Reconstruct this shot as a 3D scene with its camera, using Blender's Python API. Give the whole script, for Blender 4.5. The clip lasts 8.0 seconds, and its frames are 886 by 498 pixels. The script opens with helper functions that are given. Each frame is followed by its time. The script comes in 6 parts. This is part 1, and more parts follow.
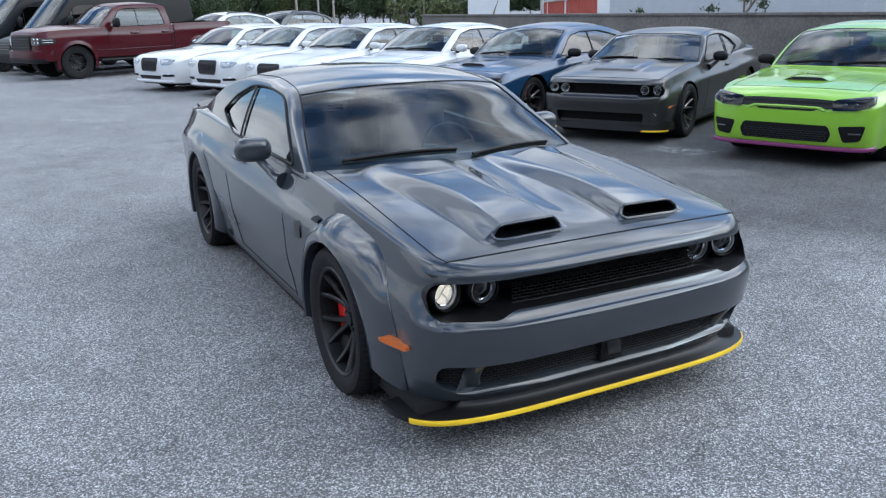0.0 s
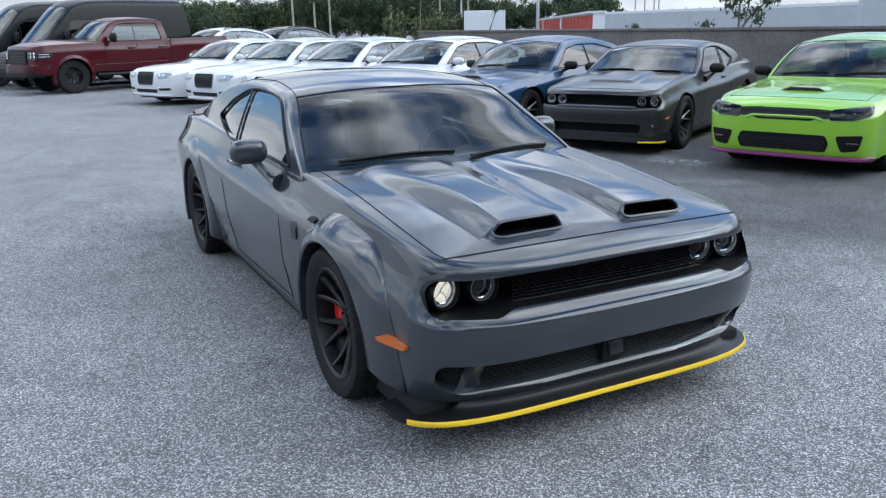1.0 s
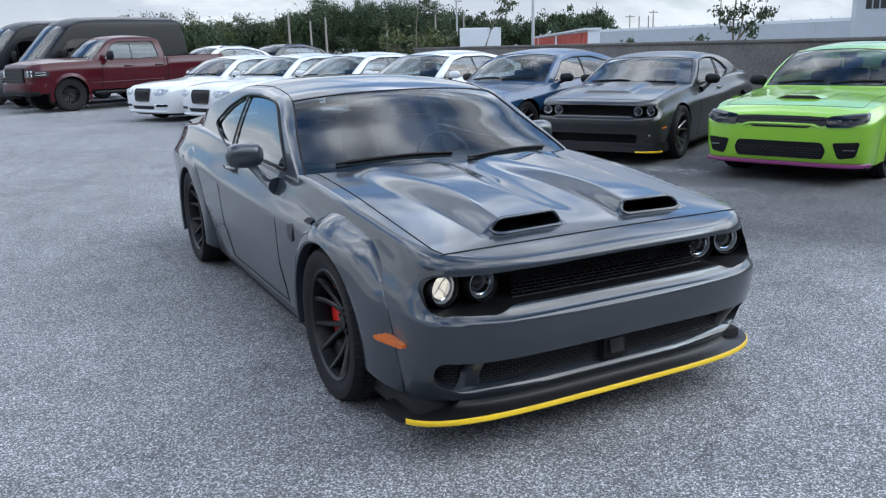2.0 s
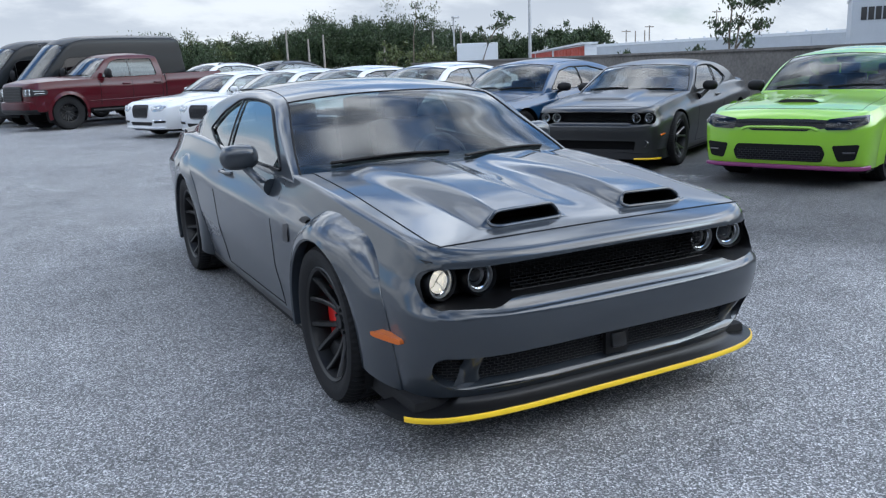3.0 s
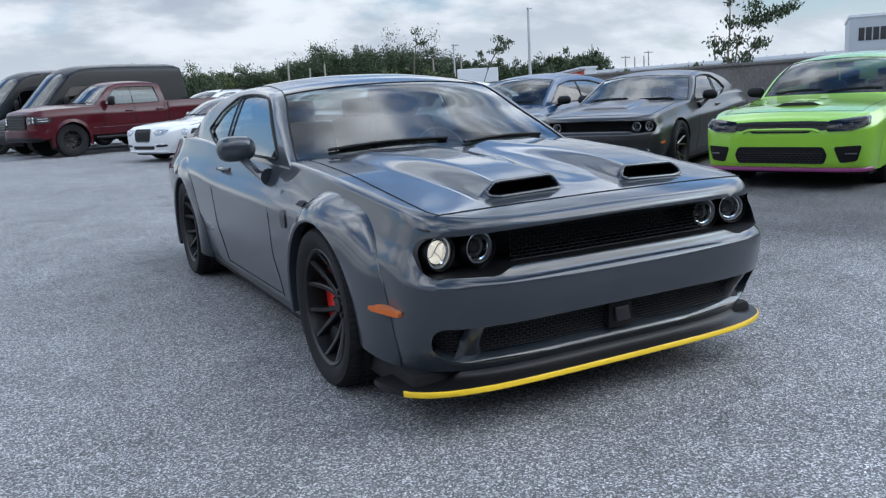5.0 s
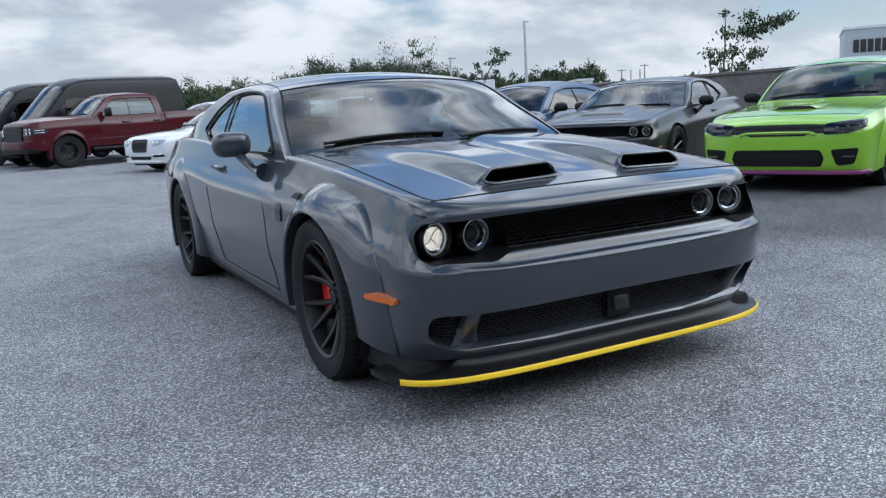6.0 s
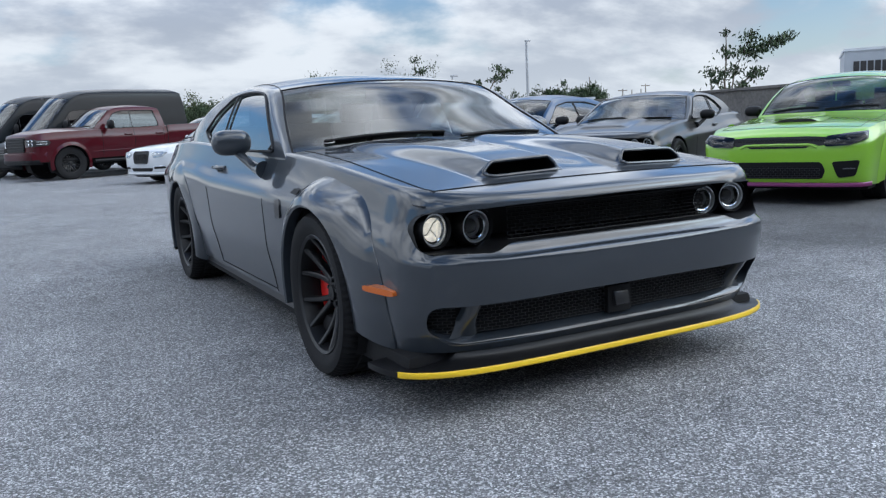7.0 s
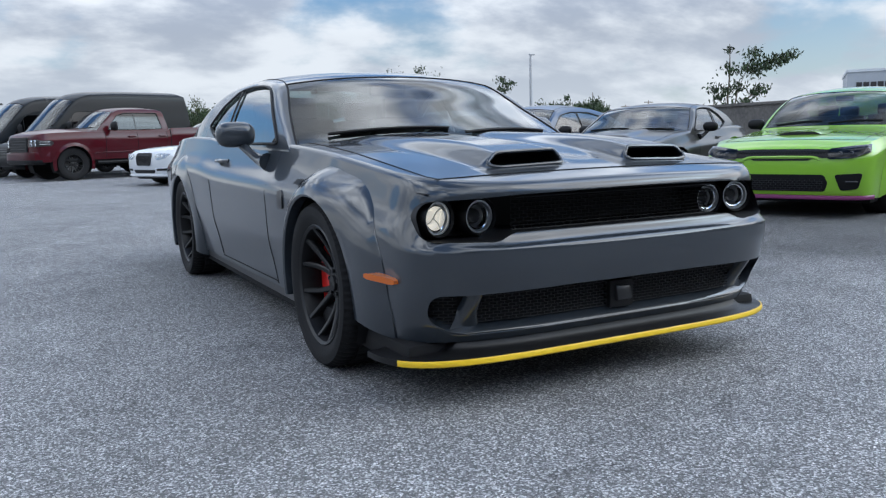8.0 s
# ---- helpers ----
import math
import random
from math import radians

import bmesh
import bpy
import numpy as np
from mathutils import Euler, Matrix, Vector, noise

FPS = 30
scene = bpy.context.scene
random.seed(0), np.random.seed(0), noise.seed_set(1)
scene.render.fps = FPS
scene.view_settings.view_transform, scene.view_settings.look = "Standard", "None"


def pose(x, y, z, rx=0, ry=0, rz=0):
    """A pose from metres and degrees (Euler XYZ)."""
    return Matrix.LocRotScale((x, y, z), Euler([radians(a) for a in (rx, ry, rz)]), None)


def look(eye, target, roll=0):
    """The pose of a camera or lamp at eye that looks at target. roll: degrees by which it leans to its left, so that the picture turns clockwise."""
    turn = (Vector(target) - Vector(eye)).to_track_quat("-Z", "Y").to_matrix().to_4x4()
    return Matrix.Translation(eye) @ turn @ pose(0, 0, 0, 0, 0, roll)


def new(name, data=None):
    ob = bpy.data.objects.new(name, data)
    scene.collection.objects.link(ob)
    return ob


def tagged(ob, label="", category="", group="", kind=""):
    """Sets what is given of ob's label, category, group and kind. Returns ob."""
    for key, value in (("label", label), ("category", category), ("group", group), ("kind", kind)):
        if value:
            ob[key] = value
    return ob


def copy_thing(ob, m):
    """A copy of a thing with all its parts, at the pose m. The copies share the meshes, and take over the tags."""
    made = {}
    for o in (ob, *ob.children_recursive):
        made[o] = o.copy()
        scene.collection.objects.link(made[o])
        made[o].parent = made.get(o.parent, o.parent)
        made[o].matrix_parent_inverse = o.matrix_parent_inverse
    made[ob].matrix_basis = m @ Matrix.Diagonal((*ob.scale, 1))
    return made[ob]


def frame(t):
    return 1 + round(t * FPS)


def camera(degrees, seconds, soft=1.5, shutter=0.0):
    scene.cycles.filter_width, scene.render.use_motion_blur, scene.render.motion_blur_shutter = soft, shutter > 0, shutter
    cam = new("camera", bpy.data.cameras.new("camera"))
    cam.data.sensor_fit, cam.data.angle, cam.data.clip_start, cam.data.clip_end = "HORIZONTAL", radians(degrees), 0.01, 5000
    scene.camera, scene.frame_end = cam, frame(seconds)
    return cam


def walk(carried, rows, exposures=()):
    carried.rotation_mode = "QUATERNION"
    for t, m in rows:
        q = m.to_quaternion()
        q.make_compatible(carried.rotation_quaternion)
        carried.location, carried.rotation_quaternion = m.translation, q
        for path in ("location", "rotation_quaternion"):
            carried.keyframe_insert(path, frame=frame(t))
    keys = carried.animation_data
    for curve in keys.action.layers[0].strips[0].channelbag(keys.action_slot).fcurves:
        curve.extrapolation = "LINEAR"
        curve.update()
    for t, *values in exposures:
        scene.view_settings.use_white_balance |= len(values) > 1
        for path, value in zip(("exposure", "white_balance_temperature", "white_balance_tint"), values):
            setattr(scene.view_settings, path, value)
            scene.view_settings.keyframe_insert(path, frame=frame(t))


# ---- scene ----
cam = camera(57.3, 8.0, soft=1.25)
PATH = [
    (0, (-2.068, -3.396, 1.75), (-1.205, -1.683, 1.181), -1.3),
    (0.5, (-2.064, -3.377, 1.707), (-1.195, -1.662, 1.156), -1.2),
    (1, (-2.063, -3.359, 1.659), (-1.186, -1.642, 1.131), -1.2),
    (1.5, (-2.067, -3.355, 1.616), (-1.183, -1.634, 1.11), -1.3),
    (3, (-2.035, -3.313, 1.471), (-1.141, -1.581, 1.024), -2.3),
    (3.5, (-2.027, -3.303, 1.42), (-1.135, -1.564, 0.993), -2.6),
    (4, (-2.025, -3.302, 1.368), (-1.134, -1.558, 0.959), -2.8),
    (4.5, (-2.026, -3.303, 1.31), (-1.134, -1.556, 0.918), -2.9),
    (4.7, (-2.024, -3.312, 1.286), (-1.133, -1.564, 0.899), -3.1),
    (6, (-2.017, -3.299, 1.15), (-1.112, -1.549, 0.803), -3.4),
    (6.5, (-2.014, -3.295, 1.108), (-1.107, -1.543, 0.782), -3.3),
    (7, (-2.014, -3.291, 1.052), (-1.105, -1.536, 0.749), -2.9),
    (7.5, (-2.019, -3.281, 1.005), (-1.109, -1.523, 0.72), -2.2),
    (8, (-2.025, -3.285, 0.97), (-1.113, -1.527, 0.696), -1.6),
]
walk(cam, [(t, look(eye, target, roll)) for t, eye, target, roll in PATH], exposures=((0, 0.24), (2.5, 0.2), (5, 0.09), (8, 0.0)))

# ---- light ----
SUN_EL, SUN_AZ = 34.0, 118.0          # degrees; azimuth from +y towards +x
world = bpy.data.worlds.new("sky")
scene.world = world
world.use_nodes = True


def build_sky():
    nt = world.node_tree
    nt.nodes.clear()
    N = nt.nodes.new
    out, bg = N("ShaderNodeOutputWorld"), N("ShaderNodeBackground")
    sky = N("ShaderNodeTexSky")
    sky.sky_type, sky.sun_disc = "NISHITA", False
    sky.sun_elevation, sky.sun_rotation = radians(SUN_EL), radians(SUN_AZ)
    sky.air_density, sky.dust_density = 1.0, 1.5
    co, sep = N("ShaderNodeTexCoord"), N("ShaderNodeSeparateXYZ")
    nt.links.new(co.outputs["Generated"], sep.inputs[0])

    def math_(op, a, b=None):
        n = N("ShaderNodeMath")
        n.operation = op
        for i, v in enumerate((a, b)):
            if v is None:
                continue
            if isinstance(v, (int, float)):
                n.inputs[i].default_value = v
            else:
                nt.links.new(v, n.inputs[i])
        return n.outputs[0]

    # a layer of cloud, flattened towards the horizon
    zz = math_("ADD", math_("MAXIMUM", sep.outputs[2], 0.0), 0.36)
    cx, cy = math_("DIVIDE", sep.outputs[0], zz), math_("DIVIDE", sep.outputs[1], zz)
    comb = N("ShaderNodeCombineXYZ")
    nt.links.new(cx, comb.inputs[0])
    nt.links.new(cy, comb.inputs[1])

    def noise_(scale, detail, rough, off, stretch=(1, 1, 1)):
        mp = N("ShaderNodeMapping")
        mp.inputs["Location"].default_value = off
        mp.inputs["Rotation"].default_value, mp.inputs["Scale"].default_value = (0, 0, 0.25), stretch
        nt.links.new(comb.outputs[0], mp.inputs[0])
        n = N("ShaderNodeTexNoise")
        n.inputs["Scale"].default_value, n.inputs["Detail"].default_value = scale, detail
        n.inputs["Roughness"].default_value = rough
        nt.links.new(mp.outputs[0], n.inputs["Vector"])
        return n.outputs["Fac"]

    def ramp(fac, *stops):
        r = N("ShaderNodeValToRGB")
        r.color_ramp.interpolation = "EASE"
        while len(r.color_ramp.elements) < len(stops):
            r.color_ramp.elements.new(0.5)
        for e, (p, c) in zip(r.color_ramp.elements, stops):
            e.position, e.color = p, (*c, 1)
        nt.links.new(fac, r.inputs[0])
        return r.outputs[0]

    low = N("ShaderNodeMapRange")
    low.inputs[1].default_value, low.inputs[2].default_value, low.inputs[3].default_value, low.inputs[4].default_value = 0.02, 0.11, 0.12, 0.0
    nt.links.new(sep.outputs[2], low.inputs[0])
    # the cloud closes up higher in the sky
    over = N("ShaderNodeMapRange")
    over.inputs[1].default_value, over.inputs[2].default_value, over.inputs[3].default_value, over.inputs[4].default_value = 0.2, 0.4, 0.0, -0.03
    nt.links.new(sep.outputs[2], over.inputs[0])
    cover = ramp(math_("ADD", noise_(1.9, 8, 0.52, (3.1, 1.7, 0)), math_("ADD", low.outputs[0], over.outputs[0])), (0.375, (0, 0, 0)), (0.50, (1, 1, 1)))
    shade = ramp(noise_(2.4, 8, 0.56, (7.3, 2.2, 4), (0.85, 1.15, 1)), (0.39, CLOUD_DARK), (0.61, CLOUD_LIGHT))
    mix = N("ShaderNodeMix")
    mix.data_type = "RGBA"
    nt.links.new(cover, mix.inputs["Factor"])
    clear = N("ShaderNodeVectorMath")
    clear.operation = "MULTIPLY"
    clear.inputs[1].default_value = CLEAR
    nt.links.new(sky.outputs[0], clear.inputs[0])
    nt.links.new(clear.outputs[0], mix.inputs["A"])
    nt.links.new(shade, mix.inputs["B"])
    # pale haze low over the horizon
    haze = N("ShaderNodeMapRange")
    haze.inputs[1].default_value, haze.inputs[2].default_value, haze.inputs[3].default_value, haze.inputs[4].default_value = 0.0, 0.18, 0.66, 0.0
    nt.links.new(sep.outputs[2], haze.inputs[0])
    mix2 = N("ShaderNodeMix")
    mix2.data_type = "RGBA"
    mix2.inputs["B"].default_value = (6.3, 6.9, 7.5, 1)
    nt.links.new(haze.outputs[0], mix2.inputs["Factor"])
    nt.links.new(mix.outputs["Result"], mix2.inputs["A"])
    # cloud is brighter overhead than near the horizon
    rise = N("ShaderNodeMapRange")
    rise.inputs[1].default_value, rise.inputs[2].default_value, rise.inputs[3].default_value, rise.inputs[4].default_value = 0.12, 0.6, 0.90, 2.55
    nt.links.new(sep.outputs[2], rise.inputs[0])
    # overhead the layer breaks into bright and dark streaks
    streak = N("ShaderNodeMapRange")
    streak.inputs[1].default_value, streak.inputs[2].default_value, streak.inputs[3].default_value, streak.inputs[4].default_value = 0.38, 0.62, 0.45, 1.35
    nt.links.new(noise_(5.2, 8, 0.55, (1.3, 5.2, 2), (0.7, 1.3, 1)), streak.inputs[0])
    high = N("ShaderNodeMapRange")
    high.inputs[1].default_value, high.inputs[2].default_value = 0.22, 0.5
    nt.links.new(sep.outputs[2], high.inputs[0])
    contrast = N("ShaderNodeMix")
    contrast.inputs["A"].default_value = 1.0
    nt.links.new(high.outputs[0], contrast.inputs["Factor"])
    nt.links.new(streak.outputs[0], contrast.inputs["B"])
    lift = N("ShaderNodeVectorMath")
    lift.operation = "SCALE"
    nt.links.new(mix2.outputs["Result"], lift.inputs[0])
    nt.links.new(math_("MULTIPLY", rise.outputs[0], contrast.outputs["Result"]), lift.inputs["Scale"])
    nt.links.new(lift.outputs[0], bg.inputs["Color"])
    bg.inputs["Strength"].default_value = SKY
    nt.links.new(bg.outputs[0], out.inputs[0])


SKY, CLOUD_DARK, CLOUD_LIGHT, CLEAR = 0.13, (2.85, 3.4, 4.4), (6.95, 7.5, 8.2), (0.53, 0.78, 1.03)
build_sky()
sun = new("sun", bpy.data.lights.new("sun", "SUN"))
sun.data.energy, sun.data.angle, sun.data.color = 0.85, radians(60), (1.0, 0.96, 0.92)
sun.matrix_world = look((math.sin(radians(SUN_AZ)) * 50, math.cos(radians(SUN_AZ)) * 50, 50 * math.tan(radians(SUN_EL))), (0, 0, 0))
scene.view_settings.exposure = 0.0


# ---- materials ----
def mat(name, color, rough=0.5, metal=0.0, coat=0.0, vary=0.06, scale=8.0, bump=0.0, bscale=200.0, emit=0.0, spec=0.5, coat_ior=1.5):
    """A surface with a slow stain and a fine grain over its base colour."""
    m = bpy.data.materials.new(name)
    m.use_nodes = True
    nt = m.node_tree
    b = nt.nodes["Principled BSDF"]
    L, N = nt.links.new, nt.nodes.new
    b.inputs["Roughness"].default_value, b.inputs["Metallic"].default_value = rough, metal
    b.inputs["Coat Weight"].default_value, b.inputs["Coat Roughness"].default_value = coat, 0.03
    b.inputs["Specular IOR Level"].default_value = spec
    b.inputs["Coat IOR"].default_value = coat_ior
    co = N("ShaderNodeTexCoord")
    n1, n2 = N("ShaderNodeTexNoise"), N("ShaderNodeTexNoise")
    n1.inputs["Scale"].default_value, n1.inputs["Detail"].default_value = scale, 4
    n2.inputs["Scale"].default_value, n2.inputs["Detail"].default_value = scale * 14, 2
    add = N("ShaderNodeMath")
    add.operation = "ADD"
    for k, n in enumerate((n1, n2)):
        L(co.outputs["Object"], n.inputs["Vector"])
        L(n.outputs["Fac"], add.inputs[k])
    mr = N("ShaderNodeMapRange")
    mr.inputs[1].default_value, mr.inputs[2].default_value = 0.6, 1.4
    mr.inputs[3].default_value, mr.inputs[4].default_value = 1 - vary, 1 + vary
    L(add.outputs[0], mr.inputs[0])
    mul = N("ShaderNodeVectorMath")
    mul.operation = "SCALE"
    mul.inputs[0].default_value = color
    L(mr.outputs[0], mul.inputs["Scale"])
    L(mul.outputs[0], b.inputs["Base Color"])
    if bump:
        nb, bp = N("ShaderNodeTexNoise"), N("ShaderNodeBump")
        nb.inputs["Scale"].default_value, nb.inputs["Detail"].default_value = bscale, 3
        L(co.outputs["Object"], nb.inputs["Vector"])
        L(nb.outputs["Fac"], bp.inputs["Height"])
        bp.inputs["Strength"].default_value, bp.inputs["Distance"].default_value = bump, 0.01
        L(bp.outputs[0], b.inputs["Normal"])
    if emit:
        b.inputs["Emission Color"].default_value = (*color, 1)
        b.inputs["Emission Strength"].default_value = emit
    return m


def glass_mat(name, tint=(0.5, 0.55, 0.55), f0=0.05, rough=0.0):
    """Thin window glass: clear with a tint, and a reflection that grows towards grazing."""
    m = bpy.data.materials.new(name)
    m.use_nodes = True
    nt = m.node_tree
    nt.nodes.clear()
    L, N = nt.links.new, nt.nodes.new
    out, mix, tr, gl, fr = N("ShaderNodeOutputMaterial"), N("ShaderNodeMixShader"), N("ShaderNodeBsdfTransparent"), N("ShaderNodeBsdfGlossy"), N("ShaderNodeLayerWeight")
    tr.inputs[0].default_value = (*tint, 1)
    gl.inputs["Color"].default_value = (1, 1, 1, 1)
    gl.inputs["Roughness"].default_value = rough
    fr.inputs["Blend"].default_value = 0.5
    pw, mr = N("ShaderNodeMath"), N("ShaderNodeMapRange")
    pw.operation = "POWER"
    pw.inputs[1].default_value = 4.0
    mr.inputs[3].default_value, mr.inputs[4].default_value = f0, 1.0
    L(fr.outputs["Facing"], pw.inputs[0])
    L(pw.outputs[0], mr.inputs[0])
    L(mr.outputs[0], mix.inputs[0])
    L(tr.outputs[0], mix.inputs[1])
    L(gl.outputs[0], mix.inputs[2])
    L(mix.outputs[0], out.inputs[0])
    return m


GREY = mat("paint_grey", (0.029, 0.036, 0.045), 0.30, 0.0, 1.0, 0.02, 3, spec=0.2, coat_ior=1.62)
GREY.node_tree.nodes["Principled BSDF"].inputs["Coat Roughness"].default_value = 0.03
GUN = mat("paint_gunmetal", (0.026, 0.027, 0.028), 0.3, 0.0, 0.55, 0.02, 3)
GREEN = mat("paint_green", (0.26, 0.54, 0.035), 0.35, 0.0, 1.0, 0.02, 3)
BLUE = mat("paint_blue", (0.010, 0.048, 0.115), 0.3, 0.1, 0.7, 0.02, 3)
WHITE = mat("paint_white", (0.66, 0.68, 0.70), 0.35, 0.0, 1.0, 0.02, 3)
RED = mat("paint_red", (0.062, 0.0025, 0.007), 0.3, 0.0, 0.5, 0.02, 3, spec=0.15)
DARK = mat("paint_graphite", (0.007, 0.009, 0.011), 0.35, 0.0, 0.25, 0.03, 3, spec=0.15)
SPLITTER = mat("splitter_plastic", (0.006, 0.006, 0.007), 0.40, 0, 0, 0.1, 20, 0.03, 400, spec=0.4)
BLACK = mat("black_plastic", (0.006, 0.006, 0.007), 0.5, 0, 0, 0.1, 20, 0.05, 400, spec=0.3)
SATIN = mat("satin_black", (0.018, 0.018, 0.02), 0.35, 0, 0.2, 0.05, 20)
RUBBER = mat("rubber", (0.010, 0.010, 0.011), 0.75, 0, 0, 0.15, 20, 0.1, 300, spec=0.3)
WHEEL = mat("black_wheel", (0.005, 0.005, 0.006), 0.45, 0.0, 0.1, 0.05, 20, spec=0.4)
SILVER = mat("lamp_silver", (0.42, 0.44, 0.46), 0.25, 0.8, 0.3, 0.05, 20)
CHROME = mat("chrome", (0.75, 0.76, 0.78), 0.08, 1.0, 0, 0.02, 20)
STEEL = mat("steel", (0.35, 0.34, 0.33), 0.35, 1.0, 0, 0.1, 20)
CALIPER = mat("caliper_red", (0.65, 0.015, 0.012), 0.35, 0, 0.4, 0.05, 20)
YELLOW = mat("yellow_guard", (0.95, 0.62, 0.02), 0.4, 0, 0.2, 0.04, 12)
PINK = mat("pink_guard", (0.20, 0.03, 0.13), 0.45, 0, 0.2, 0.04, 12)
AMBER = mat("amber_lens", (0.62, 0.13, 0.01), 0.2, 0, 0.8, 0.05, 30)
LEATHER = mat("dark_upholstery", (0.025, 0.025, 0.027), 0.6, 0, 0, 0.15, 20, 0.2, 150)
GLASS = glass_mat("glass_clear", (0.52, 0.62, 0.62), 0.045)
TINT = glass_mat("glass_tinted", (0.26, 0.30, 0.30), 0.26)
SIDEGLASS = glass_mat("glass_side", (0.42, 0.46, 0.46), 0.09)
PRIVACY = glass_mat("glass_privacy", (0.05, 0.055, 0.06), 0.05)
LAMPGLASS = glass_mat("lamp_glass", (0.9, 0.92, 0.93), 0.03)
SMOKED = glass_mat("smoked_lamp_glass", (0.22, 0.23, 0.25), 0.035)
REFLECTOR = mat("lamp_reflector", (0.72, 0.73, 0.74), 0.28, 0.7, 0.3, 0.03, 30)
LAMPLIT = mat("lamp_lit", (1.0, 0.95, 0.84), 0.3, 0, 0, 0.0, 5, emit=0.5)


# ---- mesh helpers ----
def curve_fn(*pts):
    """A smooth curve through (t, value) pairs, without overshoot."""
    t, v = np.array(pts, float).T
    h, d = np.diff(t), np.diff(v) / np.diff(t)
    m = np.r_[d[0], [0.0 if a * b <= 0 else 2 * a * b / (a + b) for a, b in zip(d[:-1], d[1:])], d[-1]]

    def f(x):
        x = min(max(x, t[0]), t[-1])
        i = min(max(int(np.searchsorted(t, x)) - 1, 0), len(h) - 1)
        s = (x - t[i]) / h[i]
        return float(v[i] * (1 + 2 * s) * (1 - s) ** 2 + h[i] * m[i] * s * (1 - s) ** 2 + v[i + 1] * s * s * (3 - 2 * s) + h[i] * m[i + 1] * s * s * (s - 1))

    return f


def smooth01(a, b, x):
    s = min(max((x - a) / (b - a), 0.0), 1.0)
    return s * s * (3 - 2 * s)


def part(name, bm, material, parent=None, label="", smooth=True, sharp=0.7):
    """Links a bmesh as one mesh object under a thing or a part."""
    bmesh.ops.recalc_face_normals(bm, faces=bm.faces)
    me = bpy.data.meshes.new(name)
    bm.to_mesh(me)
    bm.free()
    if smooth:
        me.polygons.foreach_set("use_smooth", [True] * len(me.polygons))
        me.set_sharp_from_angle(angle=sharp)
    for m in material if isinstance(material, (list, tuple)) else (material,):
        me.materials.append(m)
    ob = new(name, me)
    if parent:
        ob.parent = parent
    return tagged(ob, label)


def thing(name, m, label, category, group="", kind=""):
    ob = new(name)
    ob.empty_display_size = 0.1
    ob.matrix_world = m
    return tagged(ob, label, category, group, kind)


def grid(bm, rows, closed_u=False, closed_v=False, mat_index=0):
    """Faces over a table of points; returns the table of vertices."""
    vs = [[bm.verts.new(p) for p in row] for row in rows]
    nu, nv = len(vs), len(vs[0])
    for i in range(nu if closed_u else nu - 1):
        for j in range(nv if closed_v else nv - 1):
            a, b, c, d = vs[i][j], vs[(i + 1) % nu][j], vs[(i + 1) % nu][(j + 1) % nv], vs[i][(j + 1) % nv]
            f = bm.faces.new((a, b, c, d))
            f.material_index = mat_index
    return vs


def inside(poly, x, y):
    hit = False
    for (x0, y0), (x1, y1) in zip(poly, poly[1:] + poly[:1]):
        if (y0 > y) != (y1 > y) and x < (x1 - x0) * (y - y0) / (y1 - y0) + x0:
            hit = not hit
    return hit


def nearest(poly, x, y):
    best = None
    for (x0, y0), (x1, y1) in zip(poly, poly[1:] + poly[:1]):
        dx, dy = x1 - x0, y1 - y0
        s = min(max(((x - x0) * dx + (y - y0) * dy) / (dx * dx + dy * dy + 1e-12), 0), 1)
        px, py = x0 + s * dx, y0 + s * dy
        d = (px - x) ** 2 + (py - y) ** 2
        if best is None or d < best[0]:
            best = (d, px, py)
    return best[1], best[2]


def cut(bm, poly, a, b, keep, fix=None):
    """Removes the faces whose centre lies in a polygon of the axes a, b, and lays the rim on the polygon."""
    lo = [min(p[k] for p in poly) for k in (0, 1)]
    hi = [max(p[k] for p in poly) for k in (0, 1)]
    gone = []
    for f in bm.faces:
        c = f.calc_center_median()
        if lo[0] < c[a] < hi[0] and lo[1] < c[b] < hi[1] and keep(c) and inside(poly, c[a], c[b]):
            gone.append(f)
    dead = set(gone)
    rim = {v for f in gone for v in f.verts if any(g not in dead for g in v.link_faces)}
    bmesh.ops.delete(bm, geom=gone, context="FACES")
    for v in rim:
        if v.is_valid:
            old = v.co.copy()
            v.co[a], v.co[b] = nearest(poly, v.co[a], v.co[b])
            if fix:
                v.co = fix(v.co.copy(), old)


def rounded(pts, r, n=5):
    """A polygon with its corners rounded by r."""
    out = []
    for i, p in enumerate(pts):
        p0, p1, p2 = Vector(pts[i - 1]), Vector(p), Vector(pts[(i + 1) % len(pts)])
        d0, d1 = p0 - p1, p2 - p1
        k = min(r, d0.length * 0.45, d1.length * 0.45)
        a, b = p1 + d0.normalized() * k, p1 + d1.normalized() * k
        for s in np.linspace(0, 1, n):
            q = a * (1 - s) ** 2 + p1 * 2 * s * (1 - s) + b * s * s
            out.append((q.x, q.y))
    return out


